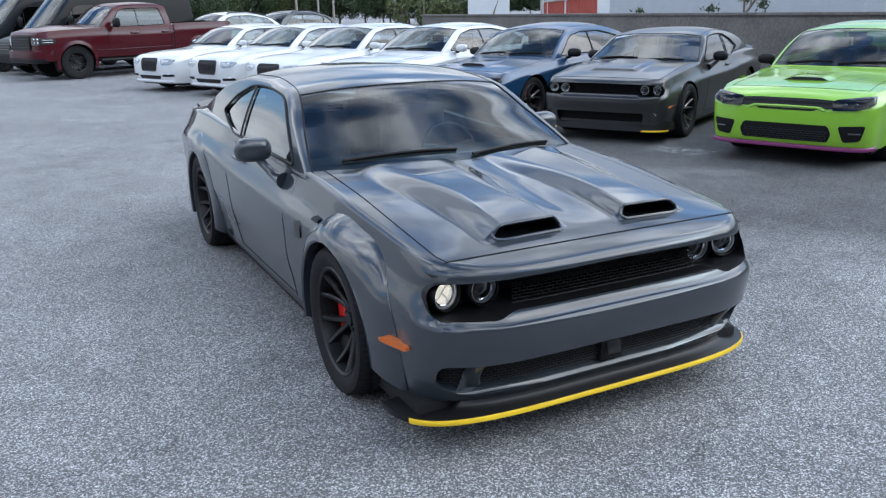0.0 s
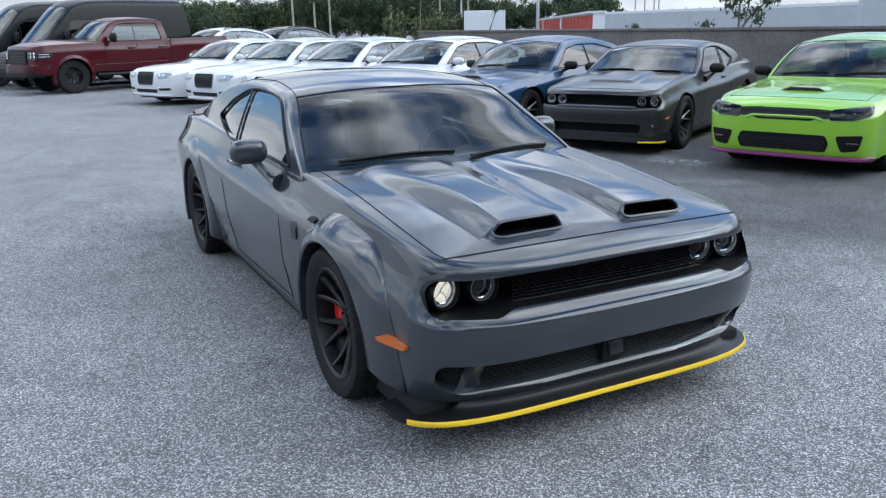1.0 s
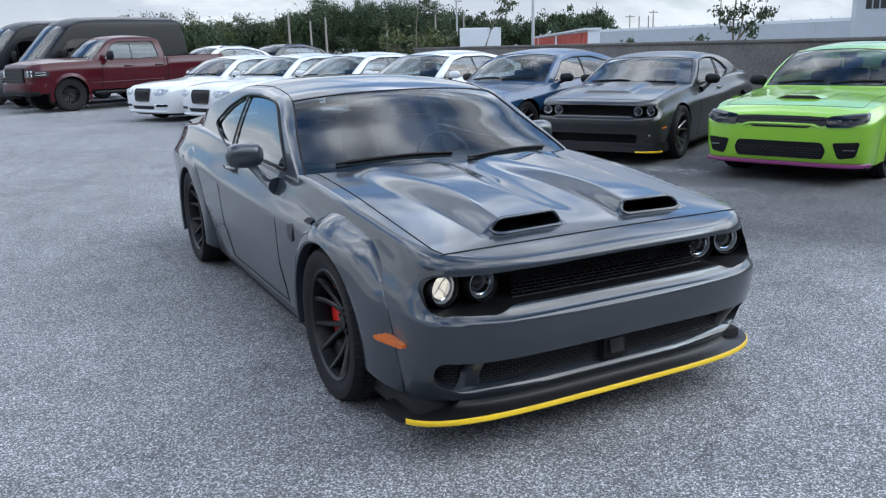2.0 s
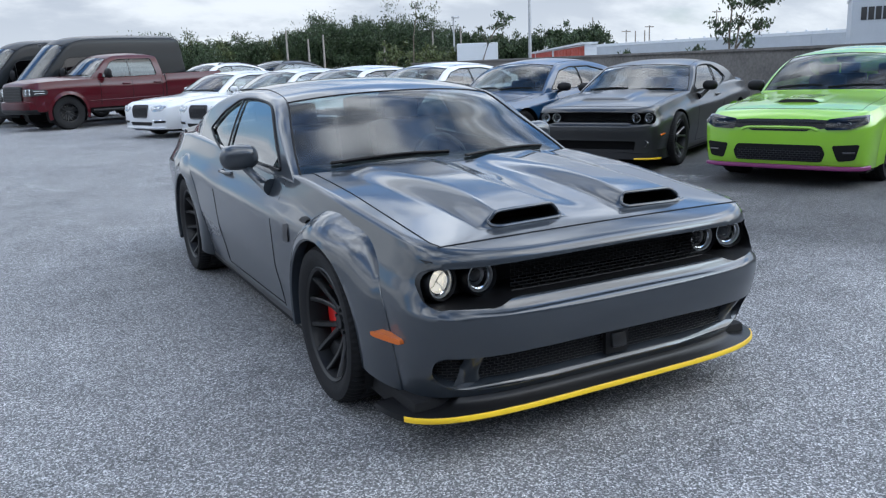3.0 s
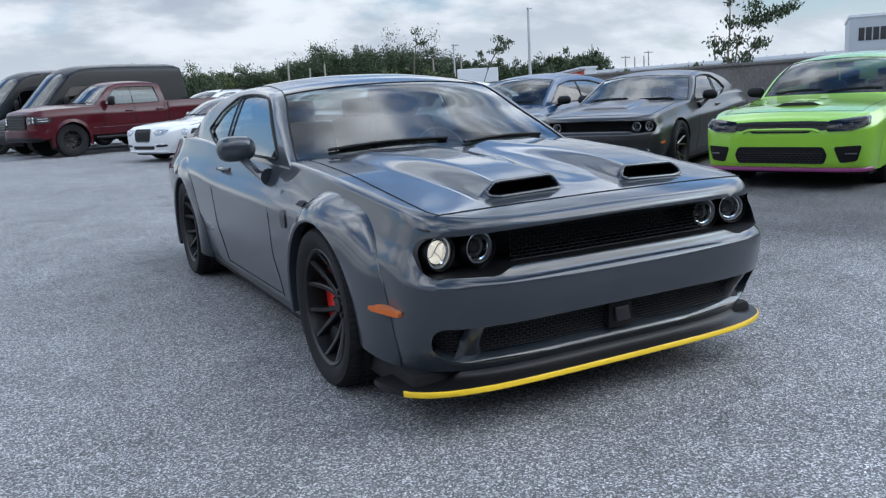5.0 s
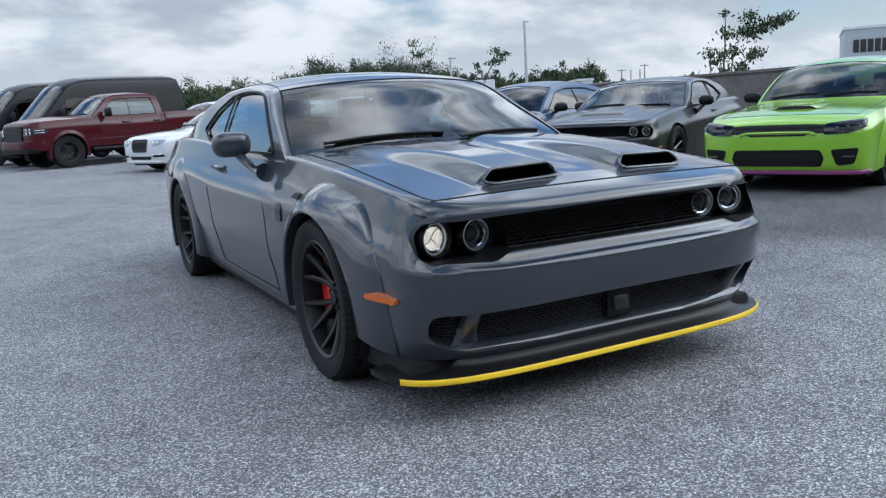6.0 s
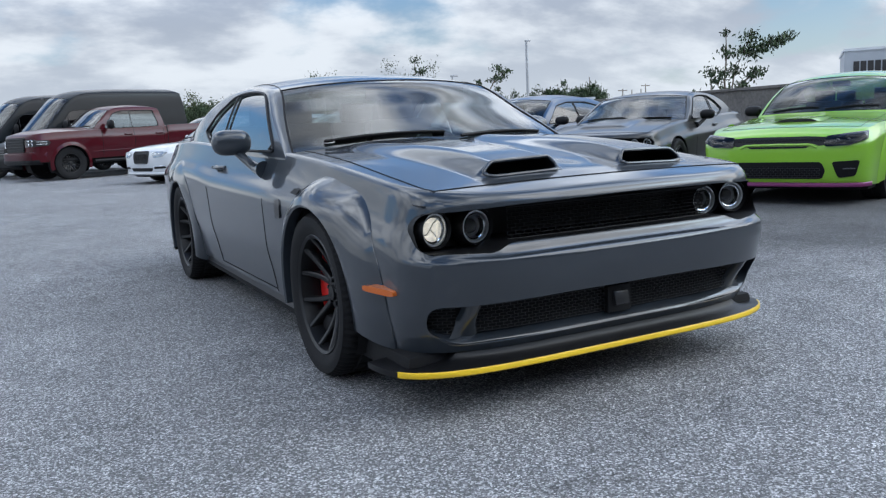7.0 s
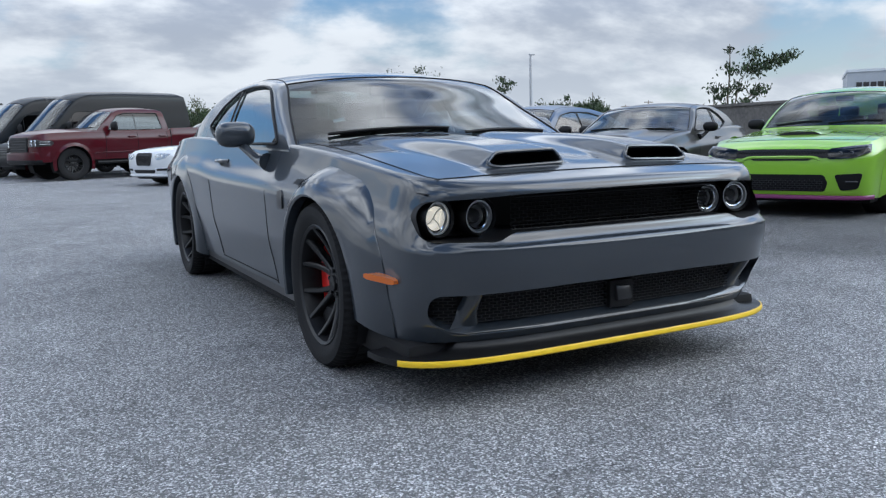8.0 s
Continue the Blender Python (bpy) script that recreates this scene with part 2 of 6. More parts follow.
def tube(bm, pts, r, n=6, closed=False):
    """A round rod along points."""
    pts = [Vector(p) for p in pts]
    rows = []
    for i, p in enumerate(pts):
        a = pts[i - 1] if i or closed else p
        b = pts[(i + 1) % len(pts)] if i < len(pts) - 1 or closed else p
        t = (b - a).normalized()
        u = t.cross(Vector((0.013, 0.017, 1)) if abs(t.z) < 0.95 else Vector((1, 0.01, 0.02))).normalized()
        w = t.cross(u)
        rr = r[i] if isinstance(r, (list, tuple)) else r
        rows.append([p + (u * math.cos(k) + w * math.sin(k)) * rr for k in np.linspace(0, 2 * math.pi, n, endpoint=False)])
    vs = grid(bm, rows, closed_u=closed, closed_v=True)
    if not closed:
        bm.faces.new(vs[0])
        bm.faces.new(vs[-1][::-1])
    return vs


def box(bm, x0, x1, y0, y1, z0, z1, bevel=0.0, m=None):
    r = bmesh.ops.create_cube(bm, size=1)
    for v in r["verts"]:
        v.co = Vector(((x0 + x1) / 2 + v.co.x * (x1 - x0), (y0 + y1) / 2 + v.co.y * (y1 - y0), (z0 + z1) / 2 + v.co.z * (z1 - z0)))
    if bevel:
        es = list({e for v in r["verts"] for e in v.link_edges})
        out = bmesh.ops.bevel(bm, geom=es, offset=bevel, segments=2, affect="EDGES", profile=0.6)
        vs = list({v for f in out["faces"] for v in f.verts} | {v for v in r["verts"] if v.is_valid})
    else:
        vs = r["verts"]
    if m is not None:
        bmesh.ops.transform(bm, matrix=m, verts=vs)
    return vs


def lathe(bm, prof, n=48, x0=0.0, mat_index=0):
    """Turns a profile of (x, r) round the x axis."""
    rows = [[(x0 + x, r * math.cos(a), r * math.sin(a)) for a in np.linspace(0, 2 * math.pi, n, endpoint=False)] for x, r in prof]
    return grid(bm, rows, closed_v=True, mat_index=mat_index)


def span(poly, a):
    """The lowest and highest b of a polygon at a."""
    hits = [y0 + (a - x0) / (x1 - x0) * (y1 - y0) for (x0, y0), (x1, y1) in zip(poly, poly[1:] + poly[:1]) if (x0 > a) != (x1 > a)]
    return min(hits), max(hits)


def panel(bm, poly, place, thick, out, back=0.01, n=24, nb=4):
    """A plate with the outline poly (2D) on a surface: place(a, b) gives the point; it stands proud along out by thick."""
    a0, a1 = min(p[0] for p in poly), max(p[0] for p in poly)
    e = (a1 - a0) * 1e-3
    out = Vector(out)
    rows = []
    for a in np.linspace(a0 + e, a1 - e, n):
        lo, hi = span(poly, a)
        pts = [Vector(place(a, b)) + out * thick for b in np.linspace(lo, hi, nb + 1)]
        rows.append([pts[0] - out * (thick + back)] + pts + [pts[-1] - out * (thick + back)])
    vs = grid(bm, rows)
    for row in (vs[0], vs[-1]):
        bm.faces.new(row)


# ---- ground and setting ----
def asphalt():
    m = bpy.data.materials.new("asphalt")
    m.use_nodes = True
    nt = m.node_tree
    L, N = nt.links.new, nt.nodes.new
    b = nt.nodes["Principled BSDF"]
    co = N("ShaderNodeTexCoord")

    def noise_(scale, detail, rough=0.5):
        n = N("ShaderNodeTexNoise")
        n.inputs["Scale"].default_value, n.inputs["Detail"].default_value, n.inputs["Roughness"].default_value = scale, detail, rough
        L(co.outputs["Object"], n.inputs["Vector"])
        return n.outputs["Fac"]

    def remap(v, a, b_, c, d):
        r = N("ShaderNodeMapRange")
        for i, k in enumerate((a, b_, c, d)):
            r.inputs[i + 1].default_value = k
        L(v, r.inputs[0])
        return r.outputs[0]

    def mul(a, b_):
        n = N("ShaderNodeMath")
        n.operation = "MULTIPLY"
        L(a, n.inputs[0])
        L(b_, n.inputs[1])
        return n.outputs[0]

    vo = N("ShaderNodeTexVoronoi")
    vo.inputs["Scale"].default_value = 160
    L(co.outputs["Object"], vo.inputs["Vector"])
    stone = N("ShaderNodeSeparateColor")
    L(vo.outputs["Color"], stone.inputs[0])
    sq = mul(stone.outputs[0], mul(stone.outputs[0], stone.outputs[0]))
    vf = N("ShaderNodeTexVoronoi")
    vf.inputs["Scale"].default_value = 360
    L(co.outputs["Object"], vf.inputs["Vector"])
    grit = N("ShaderNodeSeparateColor")
    L(vf.outputs["Color"], grit.inputs[0])
    speck = mul(remap(sq, 0.0, 1.0, 0.52, 2.9), remap(grit.outputs[1], 0.0, 1.0, 0.6, 1.4))
    big = remap(noise_(0.28, 7, 0.62), 0.3, 0.7, 0.80, 1.20)
    mid = remap(noise_(2.2, 5, 0.65), 0.3, 0.7, 0.86, 1.14)
    # hairline cracks
    warp = N("ShaderNodeTexNoise")
    warp.inputs["Scale"].default_value, warp.inputs["Detail"].default_value = 1.6, 5
    L(co.outputs["Object"], warp.inputs["Vector"])
    va = N("ShaderNodeVectorMath")
    va.operation = "MULTIPLY_ADD"
    va.inputs[1].default_value = (0.9, 0.9, 0.9)
    L(warp.outputs["Color"], va.inputs[0])
    L(co.outputs["Object"], va.inputs[2])
    ve = N("ShaderNodeTexVoronoi")
    ve.feature = "DISTANCE_TO_EDGE"
    ve.inputs["Scale"].default_value = 0.33
    L(va.outputs[0], ve.inputs["Vector"])
    crack = remap(ve.outputs["Distance"], 0.0, 0.0022, 0.55, 1.0)
    # a darker, ragged oval of surface under and before the parked row
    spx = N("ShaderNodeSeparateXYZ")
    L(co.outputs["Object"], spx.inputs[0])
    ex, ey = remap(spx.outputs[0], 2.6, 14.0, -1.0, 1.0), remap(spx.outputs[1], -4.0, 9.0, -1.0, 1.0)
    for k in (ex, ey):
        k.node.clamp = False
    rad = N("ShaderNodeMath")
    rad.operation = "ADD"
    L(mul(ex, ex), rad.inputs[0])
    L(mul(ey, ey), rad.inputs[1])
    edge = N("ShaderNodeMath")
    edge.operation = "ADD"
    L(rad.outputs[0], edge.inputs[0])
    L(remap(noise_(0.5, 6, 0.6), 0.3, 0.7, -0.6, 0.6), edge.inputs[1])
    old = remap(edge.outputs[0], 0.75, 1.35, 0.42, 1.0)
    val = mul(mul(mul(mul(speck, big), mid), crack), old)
    sc = N("ShaderNodeVectorMath")
    sc.operation = "SCALE"
    sc.inputs[0].default_value = (0.222, 0.222, 0.224)
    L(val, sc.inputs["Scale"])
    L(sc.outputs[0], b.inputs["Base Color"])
    b.inputs["Roughness"].default_value = 0.85
    bp = N("ShaderNodeBump")
    bp.inputs["Strength"].default_value, bp.inputs["Distance"].default_value = 0.8, 0.006
    L(vo.outputs["Distance"], bp.inputs["Height"])
    L(bp.outputs[0], b.inputs["Normal"])
    return m


bm = bmesh.new()
grid(bm, [[(x, y, 0) for x in (-900, -60, 80, 900)] for y in (-900, -60, 90, 900)])
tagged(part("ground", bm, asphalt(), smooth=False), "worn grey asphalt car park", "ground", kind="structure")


def worn_paint():
    m = mat("worn_white_paint", (0.5, 0.5, 0.49), 0.8, 0, 0, 0.15, 6)
    nt = m.node_tree
    L, N = nt.links.new, nt.nodes.new
    b, out = nt.nodes["Principled BSDF"], nt.nodes["Material Output"]
    tr, mx, co, n, r = N("ShaderNodeBsdfTransparent"), N("ShaderNodeMixShader"), N("ShaderNodeTexCoord"), N("ShaderNodeTexNoise"), N("ShaderNodeMapRange")
    n.inputs["Scale"].default_value, n.inputs["Detail"].default_value, n.inputs["Roughness"].default_value = 14, 8, 0.75
    r.inputs[1].default_value, r.inputs[2].default_value, r.inputs[3].default_value, r.inputs[4].default_value = 0.46, 0.6, 0.0, 0.75
    L(co.outputs["Object"], n.inputs["Vector"])
    L(n.outputs["Fac"], r.inputs[0])
    L(r.outputs[0], mx.inputs[0])
    L(tr.outputs[0], mx.inputs[1])
    L(b.outputs[0], mx.inputs[2])
    L(mx.outputs[0], out.inputs[0])
    return m


PAINTLINE = worn_paint()
for name, x, y, turn, w, l in (("paint_line", -2.3, 9.2, -18, 0.16, 3.0), ("paint_patch", 5.05, 4.15, 22, 0.42, 0.75)):
    bm = bmesh.new()
    rr = random.Random(len(name))
    pts = [(math.copysign(w / 2, sx) * rr.uniform(0.8, 1.1), l * t + rr.uniform(-0.03, 0.03)) for sx, ts in ((-1, np.linspace(-0.5, 0.5, 9)), (1, np.linspace(0.5, -0.5, 9))) for t in ts]
    bm.faces.new([bm.verts.new((px, py, 0.004)) for px, py in pts])
    ob = part(name, bm, PAINTLINE, None, smooth=False)
    ob.matrix_world = pose(x, y, 0, 0, 0, turn)
    tagged(ob, "worn white road paint on the asphalt", "road marking", kind="structure")


# ---- cars ----
class Shell:
    """The outer form of a car, nose towards -y, front axle over the origin."""

    def __init__(self, yf, yr, wide, zs, zc, zu, xb, xr, cr, bow, p=5.5, corner=0.56, base=(0.24, 0.2, 0.24), crease=0.11, tuck=0.065, rearp=5.0, zref=1.36, front_tuck=1.0):
        self.ft = front_tuck
        self.zref = zref
        self.yf, self.yr, self.wide, self.zs, self.zc = curve_fn(*yf), curve_fn(*yr), curve_fn(*wide), curve_fn(*zs), curve_fn(*zc)
        self.zu, self.xb, self.xr, self.cr, self.bow = curve_fn(*zu), curve_fn(*xb), curve_fn(*xr), curve_fn(*cr), curve_fn(*bow)
        self.nose, self.tail = min(v for _, v in yf), max(v for _, v in yr)
        self.p, self.rp, self.y0, self.y1 = p, rearp, self.nose + corner, self.tail - corner
        self.zb = curve_fn((self.nose, base[0]), (self.nose + 0.6, base[1]), (self.tail - 0.6, base[1]), (self.tail, base[2]))
        self.prof = curve_fn((0, -tuck), (crease * 0.5, -tuck * 0.55), (crease * 0.88, -0.006), (crease, 0), (crease + 0.03, -0.002), (crease + 0.22, -0.012), (0.6, -0.04), (0.8, -0.075))
        self.y_a, self.y_c = zu[0][0], zu[-1][0]

    def ztop(self, x, y):
        w = self.wide(y) - 0.06
        return self.zs(y) + (self.zc(y) - self.zs(y)) * (1 - min(1, abs(x) / w) ** 2.2)

    def side(self, y, z):
        d = max(self.zs(y) - z, 0)
        k = self.ft + (1 - self.ft) * smooth01(-0.2, 0.8, y)
        k += (1 - k) * smooth01(0.2, 0.42, d)
        return self.wide(y) + self.prof(d) * k

    def front(self, x, z):
        w = self.side(self.y0, min(z, self.zs(self.y0)))
        return self.y0 - (self.y0 - self.yf(z)) * (max(1 - min(abs(x) / w, 1) ** self.p, 0)) ** (1 / self.p)

    def ring(self, n):
        """Half a plan outline, x from 0 to 1 and y, evenly stepped."""
        th = np.linspace(0, math.pi / 2, 400)
        f = [(math.sin(t) ** (2 / self.p), self.y0 - (self.y0 - self.nose) * math.cos(t) ** (2 / self.p)) for t in th]
        b = [(math.sin(t) ** (2 / self.rp), self.y1 + (self.tail - self.y1) * math.cos(t) ** (2 / self.rp)) for t in th[::-1]]
        pts = np.array(f + b)
        # the nose gets closer steps than the flanks
        d = np.r_[0, np.cumsum(np.hypot(*np.diff(pts, axis=0).T) * np.where(pts[1:, 1] < self.y0 + 0.05, 2.6, 1.0))]
        return [(float(np.interp(s, d, pts[:, 0])), float(np.interp(s, d, pts[:, 1]))) for s in np.linspace(0, d[-1], n)]

    def at(self, X, Y, v):
        y = Y
        for _ in range(24):
            zt = self.ztop(X * self.side(Y, self.zs(Y)), y)
            z = self.zb(Y) + v * (zt - self.zb(Y))
            if Y < self.y0:
                was = y
                y = 0.5 * y + 0.5 * (self.y0 + (Y - self.y0) * (self.y0 - self.yf(z)) / (self.y0 - self.nose))
                if abs(y - was) < 2e-4:
                    break
            elif Y > self.y1:
                was = y
                y = self.y1 + (Y - self.y1) * (self.yr(z) - self.y1) / (self.tail - self.y1)
                if abs(y - was) < 2e-4:
                    break
            else:
                break
        x = X * self.side(Y, z - (zt - self.zs(y)))
        return x, y, z

    def body(self, n=120, nv=24, nt=16):
        bm = bmesh.new()
        half = self.ring(n)
        loop = half + [(-x, y) for x, y in half[-2:0:-1]]
        rows = [[self.at(X, Y, v) for X, Y in loop] for v in np.linspace(0, 1, nv)]
        for w in np.linspace(0, 1, nt + 1)[1:]:
            row = []
            for x, y, z in rows[nv - 1]:
                ys = min(max(y, self.nose + 0.5), self.tail - 0.5)
                a, b = x * (1 - w), y + (ys - y) * w
                row.append((a, b, self.ztop(a, b)))
            rows.append(row)
        grid(bm, rows, closed_v=True)
        bmesh.ops.remove_doubles(bm, verts=bm.verts, dist=1e-4)
        return bm

    # the cabin
    def cabin_x(self, y, z):
        zb = self.zs(y) - 0.02
        t = min(max((z - zb) / max(self.zref - zb, 0.1), 0), 1.15)
        return self.xb(y) - (self.xb(y) - self.xr(y)) * (0.66 * t + 0.22 * t * t + 0.12 * t ** 6)

    def roof(self, y, v):
        z = self.zu(y)
        return v * self.cabin_x(y, z), y - self.bow(y) * (1 - v * v), z + self.cr(y) * (1 - abs(v) ** 2.4)

    def skin(self, y0, y1, v0, v1, n, m, out=0.0):
        bm = bmesh.new()
        grid(bm, [[Vector(self.roof(y, v)) + Vector((0, 0, out)) for v in np.linspace(v0, v1, m)] for y in np.linspace(y0, y1, n)])
        return bm


def arch(yc, zc, r, n=40):
    return [(yc + r * math.cos(a), zc + r * math.sin(a)) for a in np.linspace(0, 2 * math.pi, n, endpoint=False)]


def add_wheel(car, x, y, r, rim_r, width, spokes, side, caliper=1, spoke_mat=None, twin=True):
    """Tyre, rim, spokes, hub, brake; side -1 faces -x."""
    hub = new("wheel")
    hub.parent = car
    hub.matrix_local = Matrix.Translation((x, y, r)) @ Matrix.Diagonal((-side, 1, 1, 1))
    # here -x is outside
    h = width / 2
    bm = bmesh.new()
    sw = r - rim_r
    prof = [(-h * 0.86, rim_r - 0.004, 0), (-h * 0.97, rim_r + sw * 0.3, 0), (-h, rim_r + sw * 0.55, 0), (-h * 0.97, rim_r + sw * 0.8, 0), (-h * 0.90, r - 0.011, 1), (-h * 0.78, r - 0.002, 1), (-h * 0.45, r, 1), (-h * 0.42, r - 0.007, 0), (-h * 0.36, r - 0.007, 0), (-h * 0.33, r, 2), (-h * 0.04, r, 2), (0, r - 0.007, 0), (h * 0.04, r, 2), (h * 0.33, r, 2), (h * 0.36, r - 0.007, 0), (h * 0.42, r - 0.007, 0), (h * 0.45, r, 1), (h * 0.78, r - 0.002, 1), (h * 0.92, r - 0.014, 1), (h, rim_r + sw * 0.55, 0), (h * 0.9, rim_r - 0.004, 0)]
    steps = 216
    rows = []
    for x_, rr, tread in prof:
        rows.append([(x_, (rr - (0.008 if tread == 1 and k % 3 == 0 else 0.005 if tread == 2 and (k + 1) % 6 == 0 else 0)) * math.cos(k * math.tau / steps), (rr - (0.008 if tread == 1 and k % 3 == 0 else 0.005 if tread == 2 and (k + 1) % 6 == 0 else 0)) * math.sin(k * math.tau / steps)) for k in range(steps)])
    grid(bm, rows, closed_v=True)
    part("tyre", bm, RUBBER, hub, "black rubber tyre with tread blocks")
    bm = bmesh.new()
    lathe(bm, [(-h * 0.86, rim_r), (-h * 0.9, rim_r - 0.006), (-h * 0.84, rim_r - 0.018), (-h * 0.5, rim_r - 0.03), (h * 0.5, rim_r - 0.03), (h * 0.85, rim_r - 0.004)], 72)
    part("rim", bm, WHEEL, hub)
    bm = bmesh.new()
    lathe(bm, [(h * 0.30, 0.02), (h * 0.30, rim_r * 0.72), (h * 0.36, rim_r * 0.72), (h * 0.36, 0.02)], 48)
    part("brake_disc", bm, STEEL, hub)
    dep = -h * 0.28
    step = math.tau / spokes
    for k in range(spokes):
        bm = bmesh.new()
        for off in (-0.17, 0.17) if twin else (0,):
            a = k * step
            rows = []
            for s in np.linspace(0, 1, 7):
                rr = 0.05 + s * (rim_r - 0.066)
                ang = off * (0.45 + 1.15 * s)
                xo = dep + (-h * 0.80 - dep) * s ** 1.7
                wd = 0.0145 - 0.003 * s if twin else 0.03
                cy, cz = rr * math.sin(a + ang), rr * math.cos(a + ang)
                ty, tz = math.cos(a + ang), -math.sin(a + ang)
                rows.append([(xo + 0.035, cy + ty * wd, cz + tz * wd), (xo + 0.004, cy + ty * wd, cz + tz * wd), (xo - 0.002, cy + ty * wd * 0.6, cz + tz * wd * 0.6), (xo - 0.002, cy - ty * wd * 0.6, cz - tz * wd * 0.6), (xo + 0.004, cy - ty * wd, cz - tz * wd), (xo + 0.035, cy - ty * wd, cz - tz * wd)])
            grid(bm, rows, closed_v=True)
        part("spoke", bm, spoke_mat or WHEEL, hub)
    bm = bmesh.new()
    lathe(bm, [(dep + 0.04, 0.075), (dep - 0.004, 0.07), (dep - 0.01, 0.036), (dep - 0.022, 0.033), (dep - 0.026, 0.0)], 32)
    for k in range(5):
        a = k * math.tau / 5
        rows = [[(dep - xx, 0.053 * math.sin(a) + rr * math.sin(q), 0.053 * math.cos(a) + rr * math.cos(q)) for q in np.linspace(0, math.tau, 6, endpoint=False)] for xx, rr in ((-0.002, 0.01), (0.018, 0.009), (0.02, 0.0005))]
        grid(bm, rows, closed_v=True)
    part("hub_cap", bm, WHEEL, hub)
    if caliper:
        bm = bmesh.new()
        rows = []
        for a in np.linspace(-0.6, 0.75, 11):
            ca, sa = math.cos(a), math.sin(a)
            rows.append([(x_, -caliper * q * ca, q * sa) for x_, q in ((-h * 0.12, rim_r * 0.40), (-h * 0.22, rim_r * 0.5), (-h * 0.22, rim_r * 0.84), (h * 0.55, rim_r * 0.82), (h * 0.55, rim_r * 0.4))])
        vs = grid(bm, rows, closed_v=True)
        bm.faces.new(vs[0]), bm.faces.new(vs[-1][::-1])
        part("brake_caliper", bm, CALIPER, hub, "red brake caliper")
    return hub


def add_seat(car, x, y, z=0.0, s=1.0):
    seat = new("seat")
    seat.parent = car
    seat.matrix_local = pose(x, y, z)
    bm = bmesh.new()
    box(bm, -0.25, 0.25, -0.28, 0.25, 0.32, 0.5, 0.06)
    part("cushion", bm, LEATHER, seat)
    bm = bmesh.new()
    box(bm, -0.24, 0.24, -0.07, 0.07, 0.0, 0.50, 0.06, pose(0, 0.27, 0.42, -14))
    part("backrest", bm, LEATHER, seat)
    bm = bmesh.new()
    box(bm, -0.13, 0.13, -0.045, 0.045, 0.0, 0.15, 0.04, pose(0, 0.40, 0.90, -8))
    part("headrest", bm, LEATHER, seat)


def add_interior(car, sh, seats, dash_y, wheel_x, zfloor=0.22, w=0.72, y_end=3.0):
    bm = bmesh.new()
    box(bm, -w, w, dash_y - 0.45, y_end, zfloor, zfloor + 0.02)
    for sx in (-1, 1):
        box(bm, sx * w - 0.02, sx * w + 0.02, dash_y - 0.4, y_end, zfloor, sh.zs(1.2) - 0.03)
    box(bm, -w, w, y_end - 0.02, y_end, zfloor, sh.zs(1.2) - 0.02)
    part("cabin_lining", bm, LEATHER, car, smooth=False)
    bm = bmesh.new()
    rows = []
    for x in np.linspace(-w, w, 15):
        o = 0.10 * (x / w) ** 2
        rows.append([(x, dash_y - 0.42 + o, sh.ztop(x, dash_y - 0.3) - 0.06), (x, dash_y - 0.15, sh.zs(dash_y) - 0.02), (x, dash_y + 0.1, sh.zs(dash_y) - 0.015), (x, dash_y + 0.22, sh.zs(dash_y) - 0.08), (x, dash_y + 0.16, sh.zs(dash_y) - 0.4)])
    grid(bm, rows)
    part("dashboard", bm, LEATHER, car)
    bm = bmesh.new()
    m = pose(wheel_x, dash_y + 0.36, sh.zs(dash_y) - 0.1, 68)
    ring = [m @ Vector((0.185 * math.cos(a), 0.185 * math.sin(a), 0)) for a in np.linspace(0, math.tau, 28, endpoint=False)]
    tube(bm, ring, 0.016, 8, closed=True)
    for a in (math.pi * 1.5, 0.25, math.pi - 0.25):
        tube(bm, [m @ Vector((0, 0, 0)), m @ Vector((0.18 * math.cos(a), 0.18 * math.sin(a), 0))], 0.022, 6)
    part("steering_wheel", bm, SATIN, car)
    for x, y in seats:
        add_seat(car, x, y, zfloor - 0.02)
    bm = bmesh.new()
    box(bm, -0.11, 0.11, -0.012, 0.012, -0.035, 0.035, 0.01, pose(0, dash_y + 0.35, 1.29 * sh.zu(1.8) / 1.37, 10))
    part("interior_mirror", bm, SATIN, car)


